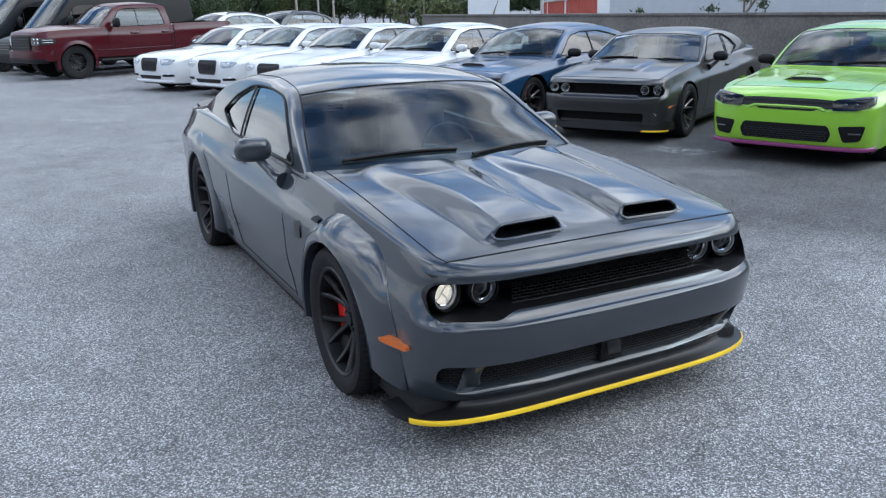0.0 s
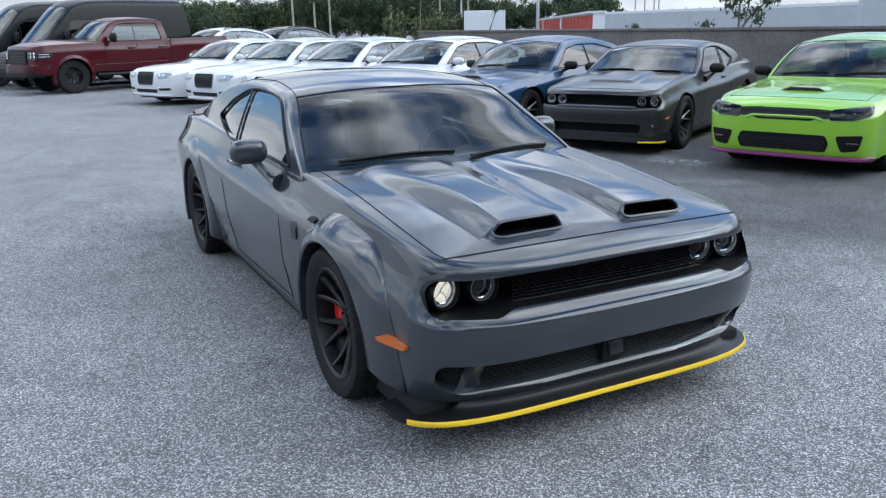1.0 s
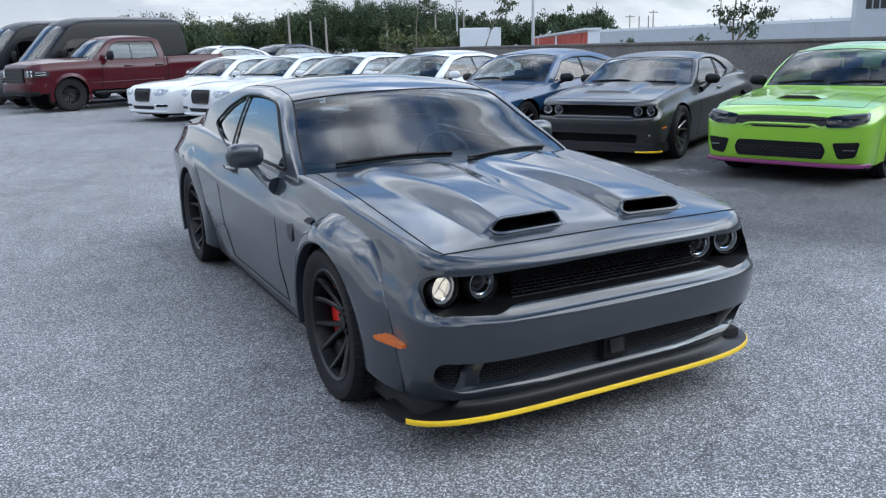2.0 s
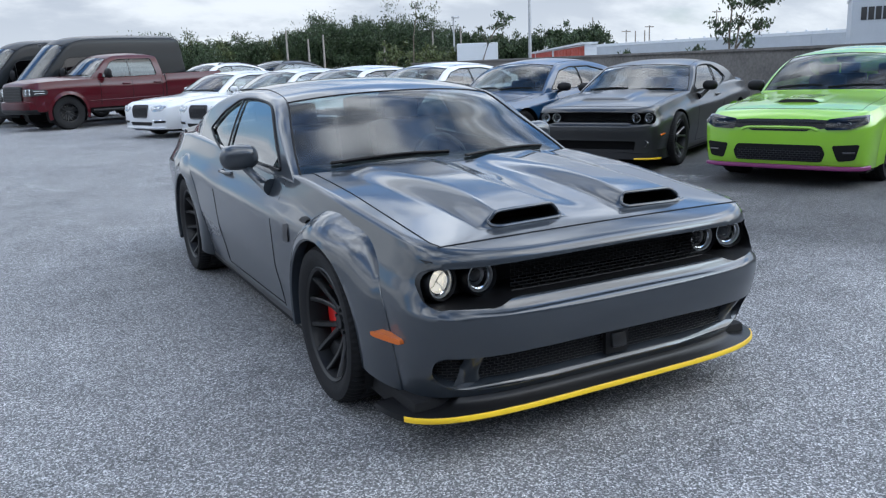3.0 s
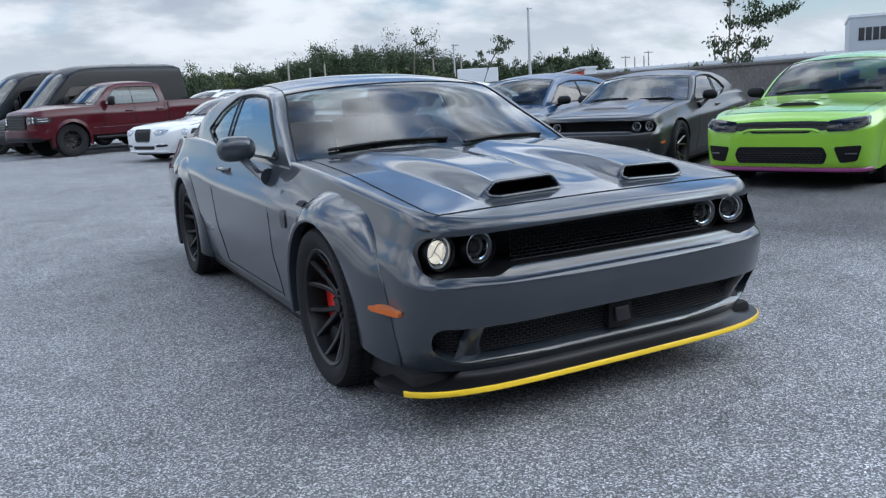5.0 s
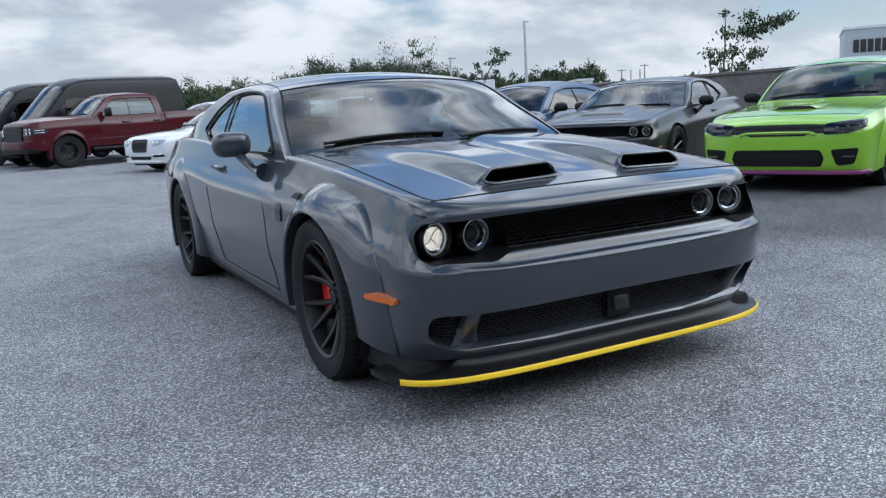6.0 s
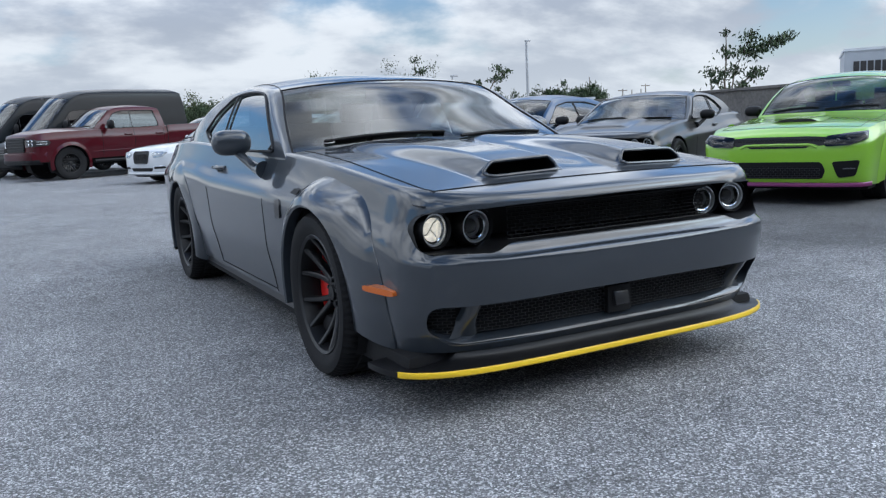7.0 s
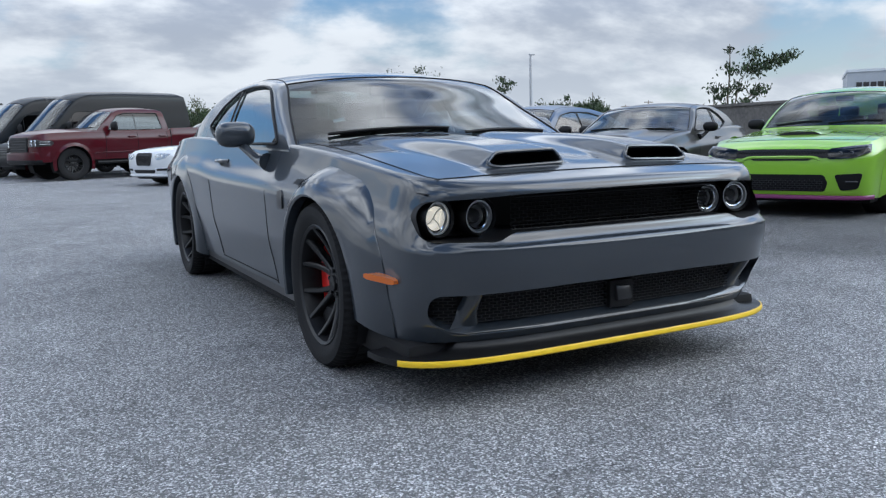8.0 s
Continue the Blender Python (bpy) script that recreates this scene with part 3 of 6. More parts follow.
def add_cabin(car, sh, paint, dlo, y_ws=0.03, y_wt=1.2, y_rt=2.72, y_rb=3.42, pillar=0.94, pillar_top=None, n=60, side_glass=None, split=None, interior=True, roof_mat=None):
    """Roof skin, windscreen, rear window, flanks with cut windows."""
    ya = sh.y_a
    m = max(12, n // 2)

    def vm(y, v):
        """Widens the pillars towards the roof."""
        if pillar_top is None or y > y_wt + 0.4:
            return v
        k = pillar + (pillar_top - pillar) * smooth01(ya, y_wt, y) * (1 - smooth01(y_wt, y_wt + 0.4, y))
        return v * k / pillar if abs(v) <= pillar else math.copysign(k + (abs(v) - pillar) / (1 - pillar) * (1 - k), v)
    ys = sorted({round(float(y), 5) for y in list(np.linspace(ya, sh.y_c, int(n * 1.7))) + [ya + y_ws, y_wt, y_rt, y_rb]})
    vv = sorted({round(float(v), 5) for v in list(np.linspace(-1, 1, m)) + [-pillar, pillar, -0.86, 0.86, -0.97, 0.97]})
    bm = bmesh.new()
    rv = [[bm.verts.new(sh.roof(y, vm(y, v))) for v in vv] for y in ys]
    for i in range(len(ys) - 1):
        y = (ys[i] + ys[i + 1]) / 2
        for j in range(len(vv) - 1):
            v = abs(vv[j] + vv[j + 1]) / 2
            if (ya + y_ws < y < y_wt and v < pillar) or (y_rt < y < y_rb and v < 0.86):
                continue
            bm.faces.new((rv[i][j], rv[i + 1][j], rv[i + 1][j + 1], rv[i][j + 1]))
    mm = max(12, n // 3)
    for s in (-1, 1):
        fl = bmesh.new()
        rows = []
        for y in ys:
            lo, hi = sh.zs(y) - 0.03, sh.zu(y)
            rows.append([(s * sh.cabin_x(y, z), y, z) for z in np.linspace(lo, max(hi, lo + 0.002), mm)])
        grid(fl, rows)
        cut(fl, dlo, 1, 2, lambda c: True, lambda c, o: Vector((s * sh.cabin_x(c.y, c.z), c.y, c.z)))
        me = bpy.data.meshes.new("tmp")
        fl.to_mesh(me)
        fl.free()
        bm.from_mesh(me)
        bpy.data.meshes.remove(me)
    bmesh.ops.remove_doubles(bm, verts=bm.verts, dist=2e-4)
    part("cabin_frame", bm, roof_mat or paint, car, sharp=1.1)
    g = bmesh.new()
    grid(g, [[Vector(sh.roof(y, vm(y, v))) + Vector((0, 0, 0.002)) for v in np.linspace(-pillar, pillar, m)] for y in np.linspace(ya + y_ws, y_wt, m)])
    ws = part("windscreen", g, GLASS, car, "curved clear windscreen")
    ws.visible_shadow = False
    rw = part("rear_window", sh.skin(y_rt, y_rb, -0.86, 0.86, m, m, 0.002), GLASS, car)
    rw.visible_shadow = False
    for s in (-1, 1):
        gap_line(car, [Vector(sh.roof(y, s * 0.9)) + Vector((0, 0, 0.0005)) for y in np.linspace(y_wt, y_rt, 20)], 0.0028, RUBBER, "roof_seam")
    # black band round the screen
    bm = bmesh.new()
    for v in (-pillar, pillar):
        tube(bm, [Vector(sh.roof(y, vm(y, v))) + Vector((0, 0, 0.002)) for y in np.linspace(ya + y_ws, y_wt, 24)], 0.006, 6)
    tube(bm, [Vector(sh.roof(y_wt, vm(y_wt, v))) + Vector((0, 0, 0.001)) for v in np.linspace(-pillar, pillar, 24)], 0.006, 6)
    part("windscreen_seal", bm, RUBBER, car)
    bm = bmesh.new()
    grid(bm, [[Vector(sh.roof(y, v)) + Vector((0, 0, -0.008)) for v in np.linspace(-0.93, 0.93, 24)] for y in np.linspace(ya + 0.01, ya + 0.095, 4)])
    part("cowl_panel", bm, BLACK, car)
    for s in (-1, 1):
        bm = bmesh.new()
        loop = [(s * (sh.cabin_x(y, z) + 0.003), y, z) for y, z in dlo]
        tube(bm, loop, 0.008, 6, closed=True)
        part("window_trim", bm, BLACK, car)
        for lo, hi in zip([min(p[0] for p in dlo)] + list(split or ()), list(split or ()) + [max(p[0] for p in dlo)]):
            bm = bmesh.new()
            rows = []
            for y in np.linspace(lo + 0.004, hi - 0.004, 20):
                a, b = span(dlo, y)
                rows.append([(s * (sh.cabin_x(y, z) - 0.012), y, z) for z in np.linspace(a, b, 9)])
            grid(bm, rows)
            w = part("side_window", bm, side_glass or TINT, car)
            w.visible_shadow = False
        for y in split or ():
            a, b = span(dlo, y)
            bm = bmesh.new()
            tube(bm, [(s * (sh.cabin_x(y, z) + 0.0), y, z) for z in np.linspace(a, b, 6)], 0.007, 6)
            part("window_divider", bm, SATIN, car)


def gap_line(car, pts, r=0.0027, mat_=None, name="panel_gap"):
    bm = bmesh.new()
    tube(bm, pts, r, 5)
    return part(name, bm, mat_ or RUBBER, car)


def add_mirror(car, s, x, y, z, paint, size=(0.125, 0.10, 0.085), arm=True):
    mir = new("door_mirror")
    mir.parent = car
    mir.matrix_local = pose(x, y, z, 0, 0, s * 8)
    a, b, c = size
    bm = bmesh.new()
    rows = []
    for t in np.sin(np.linspace(-math.pi / 2, math.pi / 2, 25)):
        k = (1 - abs(t) ** 3.4) ** 0.45 if abs(t) < 0.999 else 0.06
        rows.append([(t * a, -b * 0.55 * k * max(math.cos(q), -0.4) * (1.15 if math.cos(q) > 0 else 1.0), c * 0.92 * k * np.sign(math.sin(q)) * abs(math.sin(q)) ** 0.7) for q in np.linspace(0, math.tau, 20, endpoint=False)])
    vs = grid(bm, rows, closed_v=True)
    bm.faces.new(vs[0]), bm.faces.new(vs[-1][::-1])
    part("mirror_shell", bm, paint, mir)
    bm = bmesh.new()
    box(bm, -a * 0.84, a * 0.84, b * 0.2, b * 0.24, -c * 0.72, c * 0.72, 0.003)
    part("mirror_glass", bm, CHROME, mir)
    if arm:
        bm = bmesh.new()
        tube(bm, [(-s * 0.03, -0.01, -c * 0.75), (-s * 0.075, -0.09, -c - 0.035), (-s * 0.105, -0.16, -c - 0.065), (-s * 0.13, -0.235, -c - 0.07)], [0.024, 0.024, 0.030, 0.046], 12)
        part("mirror_arm", bm, BLACK if paint is not GREY else paint, mir)
    return mir


# ---- the coupe ----
SPOKE = mat("machined_alloy", (0.3, 0.3, 0.31), 0.3, 1.0, 0.3, 0.05, 20)


def coupe_shell(low):
    """The coupe's form; low: the nose profile below the bumper's edge."""
    return Shell(
        yf=low + [(0.555, -0.982), (0.582, -0.982), (0.600, -0.950), (0.64, -0.926), (0.70, -0.926), (0.765, -0.935), (0.79, -0.928), (0.815, -0.900), (0.838, -0.830)],
        yr=[(0.2, 3.95), (0.5, 4.06), (0.9, 4.04), (1.05, 3.98)],
        wide=[(-0.95, 0.875), (-0.4, 0.885), (0.1, 0.915), (0.7, 0.945), (1.6, 0.955), (2.5, 0.965), (3.2, 0.965), (4.05, 0.91)],
        zs=[(-0.95, 0.782), (-0.79, 0.815), (-0.66, 0.829), (-0.45, 0.852), (-0.22, 0.879), (0.04, 0.909), (0.34, 0.932), (0.56, 0.946), (0.8, 0.952), (1.2, 0.956), (1.8, 0.965), (2.4, 1.0), (3.0, 1.01), (3.6, 0.985), (4.05, 0.95)],
        zc=[(-0.95, 0.798), (-0.80, 0.838), (-0.66, 0.866), (-0.4, 0.905), (0.0, 0.945), (0.5, 0.976), (1.0, 0.99), (2.6, 1.05), (3.4, 1.07), (4.05, 1.04)],
        zu=[(0.58, 0.925), (0.65, 0.966), (0.95, 1.118), (1.25, 1.272), (1.45, 1.312), (1.8, 1.337), (2.2, 1.328), (2.6, 1.276), (2.9, 1.205), (3.2, 1.10), (3.42, 1.035)],
        xb=[(0.6, 0.845), (1.2, 0.85), (2.0, 0.85), (2.6, 0.835), (3.0, 0.815), (3.42, 0.775)],
        xr=[(0.6, 0.645), (1.2, 0.652), (2.0, 0.648), (2.8, 0.62), (3.42, 0.57)],
        cr=[(0.58, 0.015), (1.25, 0.05), (1.9, 0.062), (2.7, 0.065), (3.35, 0.04)],
        bow=[(0.58, 0.22), (1.25, 0.11), (1.8, 0.0), (2.7, -0.12), (3.35, -0.16)],
        p=4.2, base=(0.243, 0.235, 0.26), crease=0.235, tuck=0.115, front_tuck=0.6,
    )


COUPE = coupe_shell([(0.2, -0.82), (0.25, -0.855), (0.34, -0.905), (0.43, -0.957)])
COUPE_STD = coupe_shell([(0.2, -0.90), (0.26, -0.915), (0.42, -0.945)])
COUPE_DLO = rounded([(0.785, 0.958), (1.01, 1.105), (1.20, 1.225), (1.275, 1.262), (1.37, 1.281), (1.52, 1.294), (1.72, 1.302), (1.90, 1.30), (2.05, 1.288), (2.33, 1.208), (2.57, 1.088), (2.34, 1.025), (2.10, 0.975), (1.3, 0.962)], 0.05)
GRILLE = rounded([(-0.795, 0.748), (-0.822, 0.70), (-0.818, 0.612), (-0.575, 0.606), (-0.515, 0.634), (0.515, 0.634), (0.575, 0.606), (0.818, 0.612), (0.822, 0.70), (0.795, 0.748), (0.5, 0.765), (0.0, 0.772), (-0.5, 0.765)], 0.04)
LOW_MOUTH = rounded([(-0.805, 0.425), (-0.797, 0.325), (-0.705, 0.276), (-0.3, 0.272), (0.3, 0.272), (0.705, 0.276), (0.797, 0.325), (0.805, 0.425), (0.3, 0.436), (-0.3, 0.436)], 0.045)


def hood_edge(y):
    return 0.748 - 0.004 * smooth01(-0.3, 0.6, y) - 0.016 * (1 - smooth01(-0.79, -0.70, y))


def hood_front(x):
    return -0.808 + 0.034 * (abs(x) / 0.75) ** 2.6


SCOOP = (0.082, 0.128)               # where the mouths of the ducts begin and end behind the bonnet's front edge


def scoop_mouth(s):
    """The rounded outline of a duct's mouth, seen from above."""
    pts = rounded([(0.172, 0.090), (0.155, 0.108), (0.178, 0.126), (0.43, 0.126), (0.482, 0.112), (0.474, 0.096), (0.44, 0.088)], 0.028, 6)
    return [(s * x, hood_front(x) + d) for x, d in pts]


def hood_z(x, y, snorkel):
    z = COUPE.ztop(x, y)
    ax = abs(x)
    d = y - hood_front(x)
    if snorkel:
        # two raised ducts that open forward and sink into the bonnet behind
        back = smooth01(0.1, 1.2, d)
        i, o = 0.148 - 0.085 * back, 0.500 + 0.10 * back
        soft = 0.045 + 0.09 * smooth01(0.08, 0.7, d)
        band = smooth01(i - 0.02, i + soft, ax) * (1 - smooth01(o - soft - 0.02, o + 0.03, ax))
        rise = smooth01(SCOOP[0], SCOOP[1], d) * (0.050 - 0.030 * smooth01(0.2, 1.25, d))
        z += band * rise
        z -= 0.010 * (1 - smooth01(0.0, 0.13, ax)) * smooth01(0.1, 0.4, d) * (1 - smooth01(0.8, 1.3, d))
    else:
        band = (1 - smooth01(0.24, 0.38, ax))
        z += band * smooth01(0.30, 0.36, d) * 0.03
    return z


def lamp_ring(parent, x, y, z, r, lit, tilt=0.0):
    lamp = new("headlight")
    lamp.parent = parent
    lamp.matrix_local = pose(x, y, z, 6, 0, 90 + tilt)
    # the lathe's -x is forward after the turn
    rings = [("bezel", [(0.06, r * 1.15), (-0.012, r * 1.15), (-0.020, r * 1.08), (-0.014, r * 1.0), (0.01, r * 0.97)], BLACK),
             ("halo_ring", [(0.012, r * 0.985), (-0.006, r * 0.95), (-0.006, r * 0.86), (0.014, r * 0.80)], REFLECTOR),
             ("inner_ring", [(0.012, r * 0.81), (0.004, r * 0.77), (0.006, r * 0.70), (0.03, r * 0.66)], CHROME),
             ("reflector", [(0.03, r * 0.68), (0.036, r * 0.60), (0.046, r * 0.50), (0.05, r * 0.42)], REFLECTOR),
             ("projector", [(0.05, r * 0.46), (0.028, r * 0.44), (0.022, r * 0.36), (0.018, r * 0.2), (0.017, 0.001)], SATIN)]
    if lit:
        rings[3] = ("reflector", [(0.03, r * 0.68), (0.034, r * 0.60), (0.04, r * 0.42)], LAMPLIT)
        rings[4] = ("projector", [(0.042, r * 0.44), (0.034, r * 0.40), (0.036, r * 0.30), (0.044, 0.001)], LAMPLIT)
    for nm, prof, m in rings:
        bm = bmesh.new()
        lathe(bm, prof, 40)
        part(nm, bm, m, lamp)
    bm = bmesh.new()
    lathe(bm, [(-0.006, r * 0.98), (-0.014, r * 0.7), (-0.018, r * 0.3), (-0.019, 0.0005)], 40)
    part("lens", bm, LAMPGLASS, lamp)
    if lit:
        bm = bmesh.new()
        for a in (1.9, 3.9, 5.6):
            tube(bm, [(0.02, 0.0, 0.0), (0.012, r * 0.4 * math.cos(a), r * 0.4 * math.sin(a)), (0.006, r * 0.74 * math.cos(a + 0.2), r * 0.74 * math.sin(a + 0.2))], 0.0022, 6)
        part("bulb_shield", bm, REFLECTOR, lamp)


def mesh_bars(bm, x0, x1, z0, z1, y_of, dz=0.018, dx=0.045, t=0.0032):
    """A lattice of flat bars with staggered uprights."""
    k = 0
    z = z0
    while z <= z1:
        tube(bm, [(x, y_of(x), z) for x in np.linspace(x0, x1, 12)], t, 4)
        off = dx / 2 if k % 2 else 0
        x = x0 + off
        while x < x1 and z + dz <= z1:
            tube(bm, [(x, y_of(x), z), (x, y_of(x), z + dz)], t, 4)
            x += dx
        z += dz
        k += 1


def recess(parent, name, poly, sh, depth, material, wall_material=None):
    """Walls and back of an opening in the nose."""
    bm = bmesh.new()
    rows = [[(x, sh.front(x, z) + d, z) for x, z in poly] for d in (0.0, depth * 0.3, depth)]
    grid(bm, rows, closed_v=True)
    part(name + "_wall", bm, wall_material or material, parent)
    bm = bmesh.new()
    panel(bm, poly, lambda a, b: (a, sh.front(a, b) + depth, b), 0.0, (0, -1, 0), 0.01, 40, 4)
    part(name + "_back", bm, material, parent)


def smooth_front(me, sh, e=0.004):
    """Normals of the true nose surface, so that openings leave no ripples round them."""
    ns = [v.vector.copy() for v in me.vertex_normals]
    for v in me.vertices:
        x, y, z = v.co
        if y < -0.55 and abs(x) < 0.8 and sh.zb(sh.nose) + 0.02 < z < 0.755 and abs(y - sh.front(x, z)) < 0.03:
            fx = (sh.front(x + e, z) - sh.front(x - e, z)) / (2 * e)
            fz = (sh.front(x, z + e) - sh.front(x, z - e)) / (2 * e)
            ns[v.index] = Vector((fx, -1, fz)).normalized()
    me.normals_split_custom_set_from_vertices(ns)


def make_coupe(name, m, label, paint, hero, hood_paint=None, lit=False):
    sh = COUPE if hero else COUPE_STD
    car = thing(name, m, label, "car", "" if hero else "parked row of cars")
    n = 220 if hero else 110
    bm = sh.body(n, 50 if hero else 26, 24 if hero else 14)
    hoodpoly = [(-hood_edge(y), y) for y in np.linspace(hood_front(0.75), 0.62, 24)] + [(hood_edge(y), y) for y in np.linspace(0.62, hood_front(0.75), 24)] + [(x, hood_front(x)) for x in np.linspace(0.74, -0.74, 30)]
    cabin = [(-0.78, 0.60), (0.78, 0.60), (0.72, 3.15), (-0.72, 3.15)]
    shrunk = [(x * 0.88, -0.06 + (y + 0.06) * 0.88) for x, y in hoodpoly]
    for v in bm.verts:
        if v.co.z > 0.7 and inside(shrunk, v.co.x, v.co.y):
            v.co.z -= 0.035
    cut(bm, cabin, 0, 1, lambda c: c.z > 0.8)
    ra = 0.392
    for yc in (0.0, 2.946):
        cut(bm, arch(yc, 0.355, ra), 1, 2, lambda c: abs(c.x) > 0.6, lambda c, o: Vector((c.x + math.copysign(sh.side(c.y, c.z) - sh.side(o.y, o.z), c.x), c.y, c.z)))
    front = lambda c: c.y < -0.5
    onfront = lambda c, o: Vector((c.x, o.y + sh.front(c.x, c.z) - sh.front(o.x, o.z), c.z))
    cut(bm, GRILLE, 0, 2, front, onfront)
    low = LOW_MOUTH if hero else rounded([(-0.62, 0.40), (-0.58, 0.25), (0.58, 0.25), (0.62, 0.40)], 0.04)
    cut(bm, low, 0, 2, front, onfront)
    body = part("body", bm, paint, car)
    smooth_front(body.data, sh)
    for edge in ([(-hood_edge(y), y) for y in np.linspace(hood_front(0.75), 0.62, 24)], [(hood_edge(y), y) for y in np.linspace(hood_front(0.75), 0.62, 24)], [(x, hood_front(x)) for x in np.linspace(-0.75, 0.75, 40)]):
        gap_line(car, [(x, y, sh.ztop(x, y) + 0.001) for x, y in edge], 0.0015)
    # mouth of the grille, lamps and lattice
    recess(car, "grille", GRILLE, sh, 0.24, BLACK)
    bm = bmesh.new()
    mesh_bars(bm, -0.475, 0.475, 0.620, 0.765, lambda x: sh.front(x, 0.70) + 0.085, 0.0135, 0.034, 0.0024)
    part("grille_lattice", bm, BLACK, car)
    bm = bmesh.new()
    for z in (0.752, 0.63):
        tube(bm, [(x, sh.front(x, z) + 0.08, z) for x in np.linspace(-0.48, 0.48, 20)], 0.007, 6)
    part("grille_frame", bm, BLACK, car)
    for s in (-1, 1):
        lamp_ring(car, s * 0.728, -0.742, 0.684, 0.062, lit and s < 0, -s * 14)
        lamp_ring(car, s * 0.562, -0.748, 0.681, 0.062, False, -s * 5)
    # lower openings
    if hero:
        def back_y(x):
            return sh.front(x, 0.34) + 0.068

        def inner(x, z):
            return x * 0.985, 0.304 + (z - 0.272) * 0.72
        bm = bmesh.new()
        rows = [[(x + (inner(x, z)[0] - x) * t, sh.front(x, z) + (back_y(x) - sh.front(x, z)) * t, z + (inner(x, z)[1] - z) * t ** 0.8) for x, z in low] for t in (0.0, 0.12, 0.5, 1.0)]
        grid(bm, rows, closed_v=True)
        part("intake_wall", bm, paint, car)
        bm = bmesh.new()
        panel(bm, [inner(x, z) for x, z in low], lambda a_, b_: (a_, back_y(a_), b_), 0.0, (0, -1, 0), 0.01, 60, 4)
        part("intake_back", bm, BLACK, car)
        for x0, x1 in ((-0.775, -0.685), (-0.615, 0.615), (0.685, 0.775)):
            bm = bmesh.new()
            mesh_bars(bm, x0, x1, 0.312, 0.418, lambda x: back_y(x) - 0.012, 0.0115, 0.03, 0.0021)
            part("intake_lattice", bm, SATIN, car)
        for s in (-1, 1):
            bm = bmesh.new()
            rows = []
            for z in np.linspace(0.285, 0.437, 14):
                u = (0.437 - z) / 0.152
                half = 0.030 + 0.045 * u ** 3
                rows.append([(s * (0.652 + half * k), min(back_y(0.652) - 0.004, sh.front(0.652 + half * k, z) + 0.004 + 0.030 * u ** 0.5 + 0.045 * abs(k) ** 3), z) for k in np.linspace(-1, 1, 13)])
            grid(bm, rows)
            part("intake_strut", bm, paint, car)
        bm = bmesh.new()
        box(bm, -0.058, 0.058, back_y(0) - 0.035, back_y(0), 0.30, 0.408, 0.012)
        sensor = part("radar_sensor", bm, BLACK, car)
        bm = bmesh.new()
        box(bm, -0.036, 0.036, -0.012, 0.012, -0.030, 0.030, 0.010, pose(0, back_y(0) - 0.038, 0.358, -14))
        part("sensor_face", bm, SATIN, sensor)
        bm = bmesh.new()
        tube(bm, [(x, sh.front(x, 0.270 + 0.05 * smooth01(0.69, 0.80, abs(x))) + 0.002, 0.270 + 0.05 * smooth01(0.69, 0.80, abs(x))) for x in np.linspace(-0.79, 0.79, 60)], 0.004, 8)
        part("chin_lip", bm, paint, car)
    else:
        recess(car, "intake", low, sh, 0.07, BLACK)
        bm = bmesh.new()
        mesh_bars(bm, -0.60, 0.60, 0.262, 0.392, lambda x: sh.front(x, 0.36) + 0.055, 0.0115, 0.03, 0.0021)
        part("intake_lattice", bm, BLACK, car)
    # splitter
    def lip(q, z, out, yo=0.0):
        if hero:
            x = 0.925 * np.sign(math.sin(q)) * abs(math.sin(q)) ** 0.44
            y = -0.45 - 0.40 * abs(math.cos(q)) ** 0.44
        else:
            x = 0.895 * np.sign(math.sin(q)) * abs(math.sin(q)) ** 0.5
            y = -0.42 - 0.48 * abs(math.cos(q)) ** 0.5
        k = Vector((math.sin(q), -math.cos(q)))
        return (x + k.x * out * 0.3, y + k.y * out + yo, z)
    zl = 0.175 if hero else 0.165
    qs = np.linspace(-1.52, 1.52, 91)
    bm = bmesh.new()
    if hero:
        rows = []
        for q in qs:
            ox, oy, _ = lip(q, 0, 0.045)
            tuck_in = smooth01(0.55, 1.35, abs(q))
            ix = ox * (0.875 - 0.10 * tuck_in)
            iy = max(sh.front(ix, 0.25) + 0.012, oy + 0.02)
            top = 0.246 - 0.044 * tuck_in
            rows.append([(ix, iy + 0.06, top), (ix, iy, top), (ix + (ox - ix) * 0.10, iy + (oy - iy) * 0.10, top - 0.020 * (1 - tuck_in))] + [(ix + (ox - ix) * t, iy + (oy - iy) * t, (0.222 - 0.022 * tuck_in) - (0.028 - 0.022 * tuck_in) * t) for t in (0.25, 0.6, 1.0)] + [(ox, oy, 0.172), (ix, iy + 0.12, 0.16)])
        grid(bm, rows)
    else:
        prof = [(0.12, -0.02), (0.05, 0.0), (0.0, 0.01), (-0.01, -0.1)]
        grid(bm, [[lip(q, zl + dz, o) for dz, o in prof] for q in qs])
    part("front_splitter", bm, SPLITTER if hero else BLACK, car, "black front splitter")
    bm = bmesh.new()
    rng = [np.linspace(-1.14, 1.14, 81)] if hero else [np.linspace(-1.25, -0.45, 18), np.linspace(0.45, 1.25, 18)]
    for qq in rng:
        vs = grid(bm, [[lip(q, zl + dz, o) for dz, o in ((0.019, 0.040), (0.020, 0.051), (0.015, 0.055), (0.002, 0.055), (-0.003, 0.050), (-0.002, 0.038))] for q in qq], closed_v=True)
        bm.faces.new(vs[0]), bm.faces.new(vs[-1][::-1])
    part("splitter_guard", bm, YELLOW, car, "bright yellow plastic splitter guard")
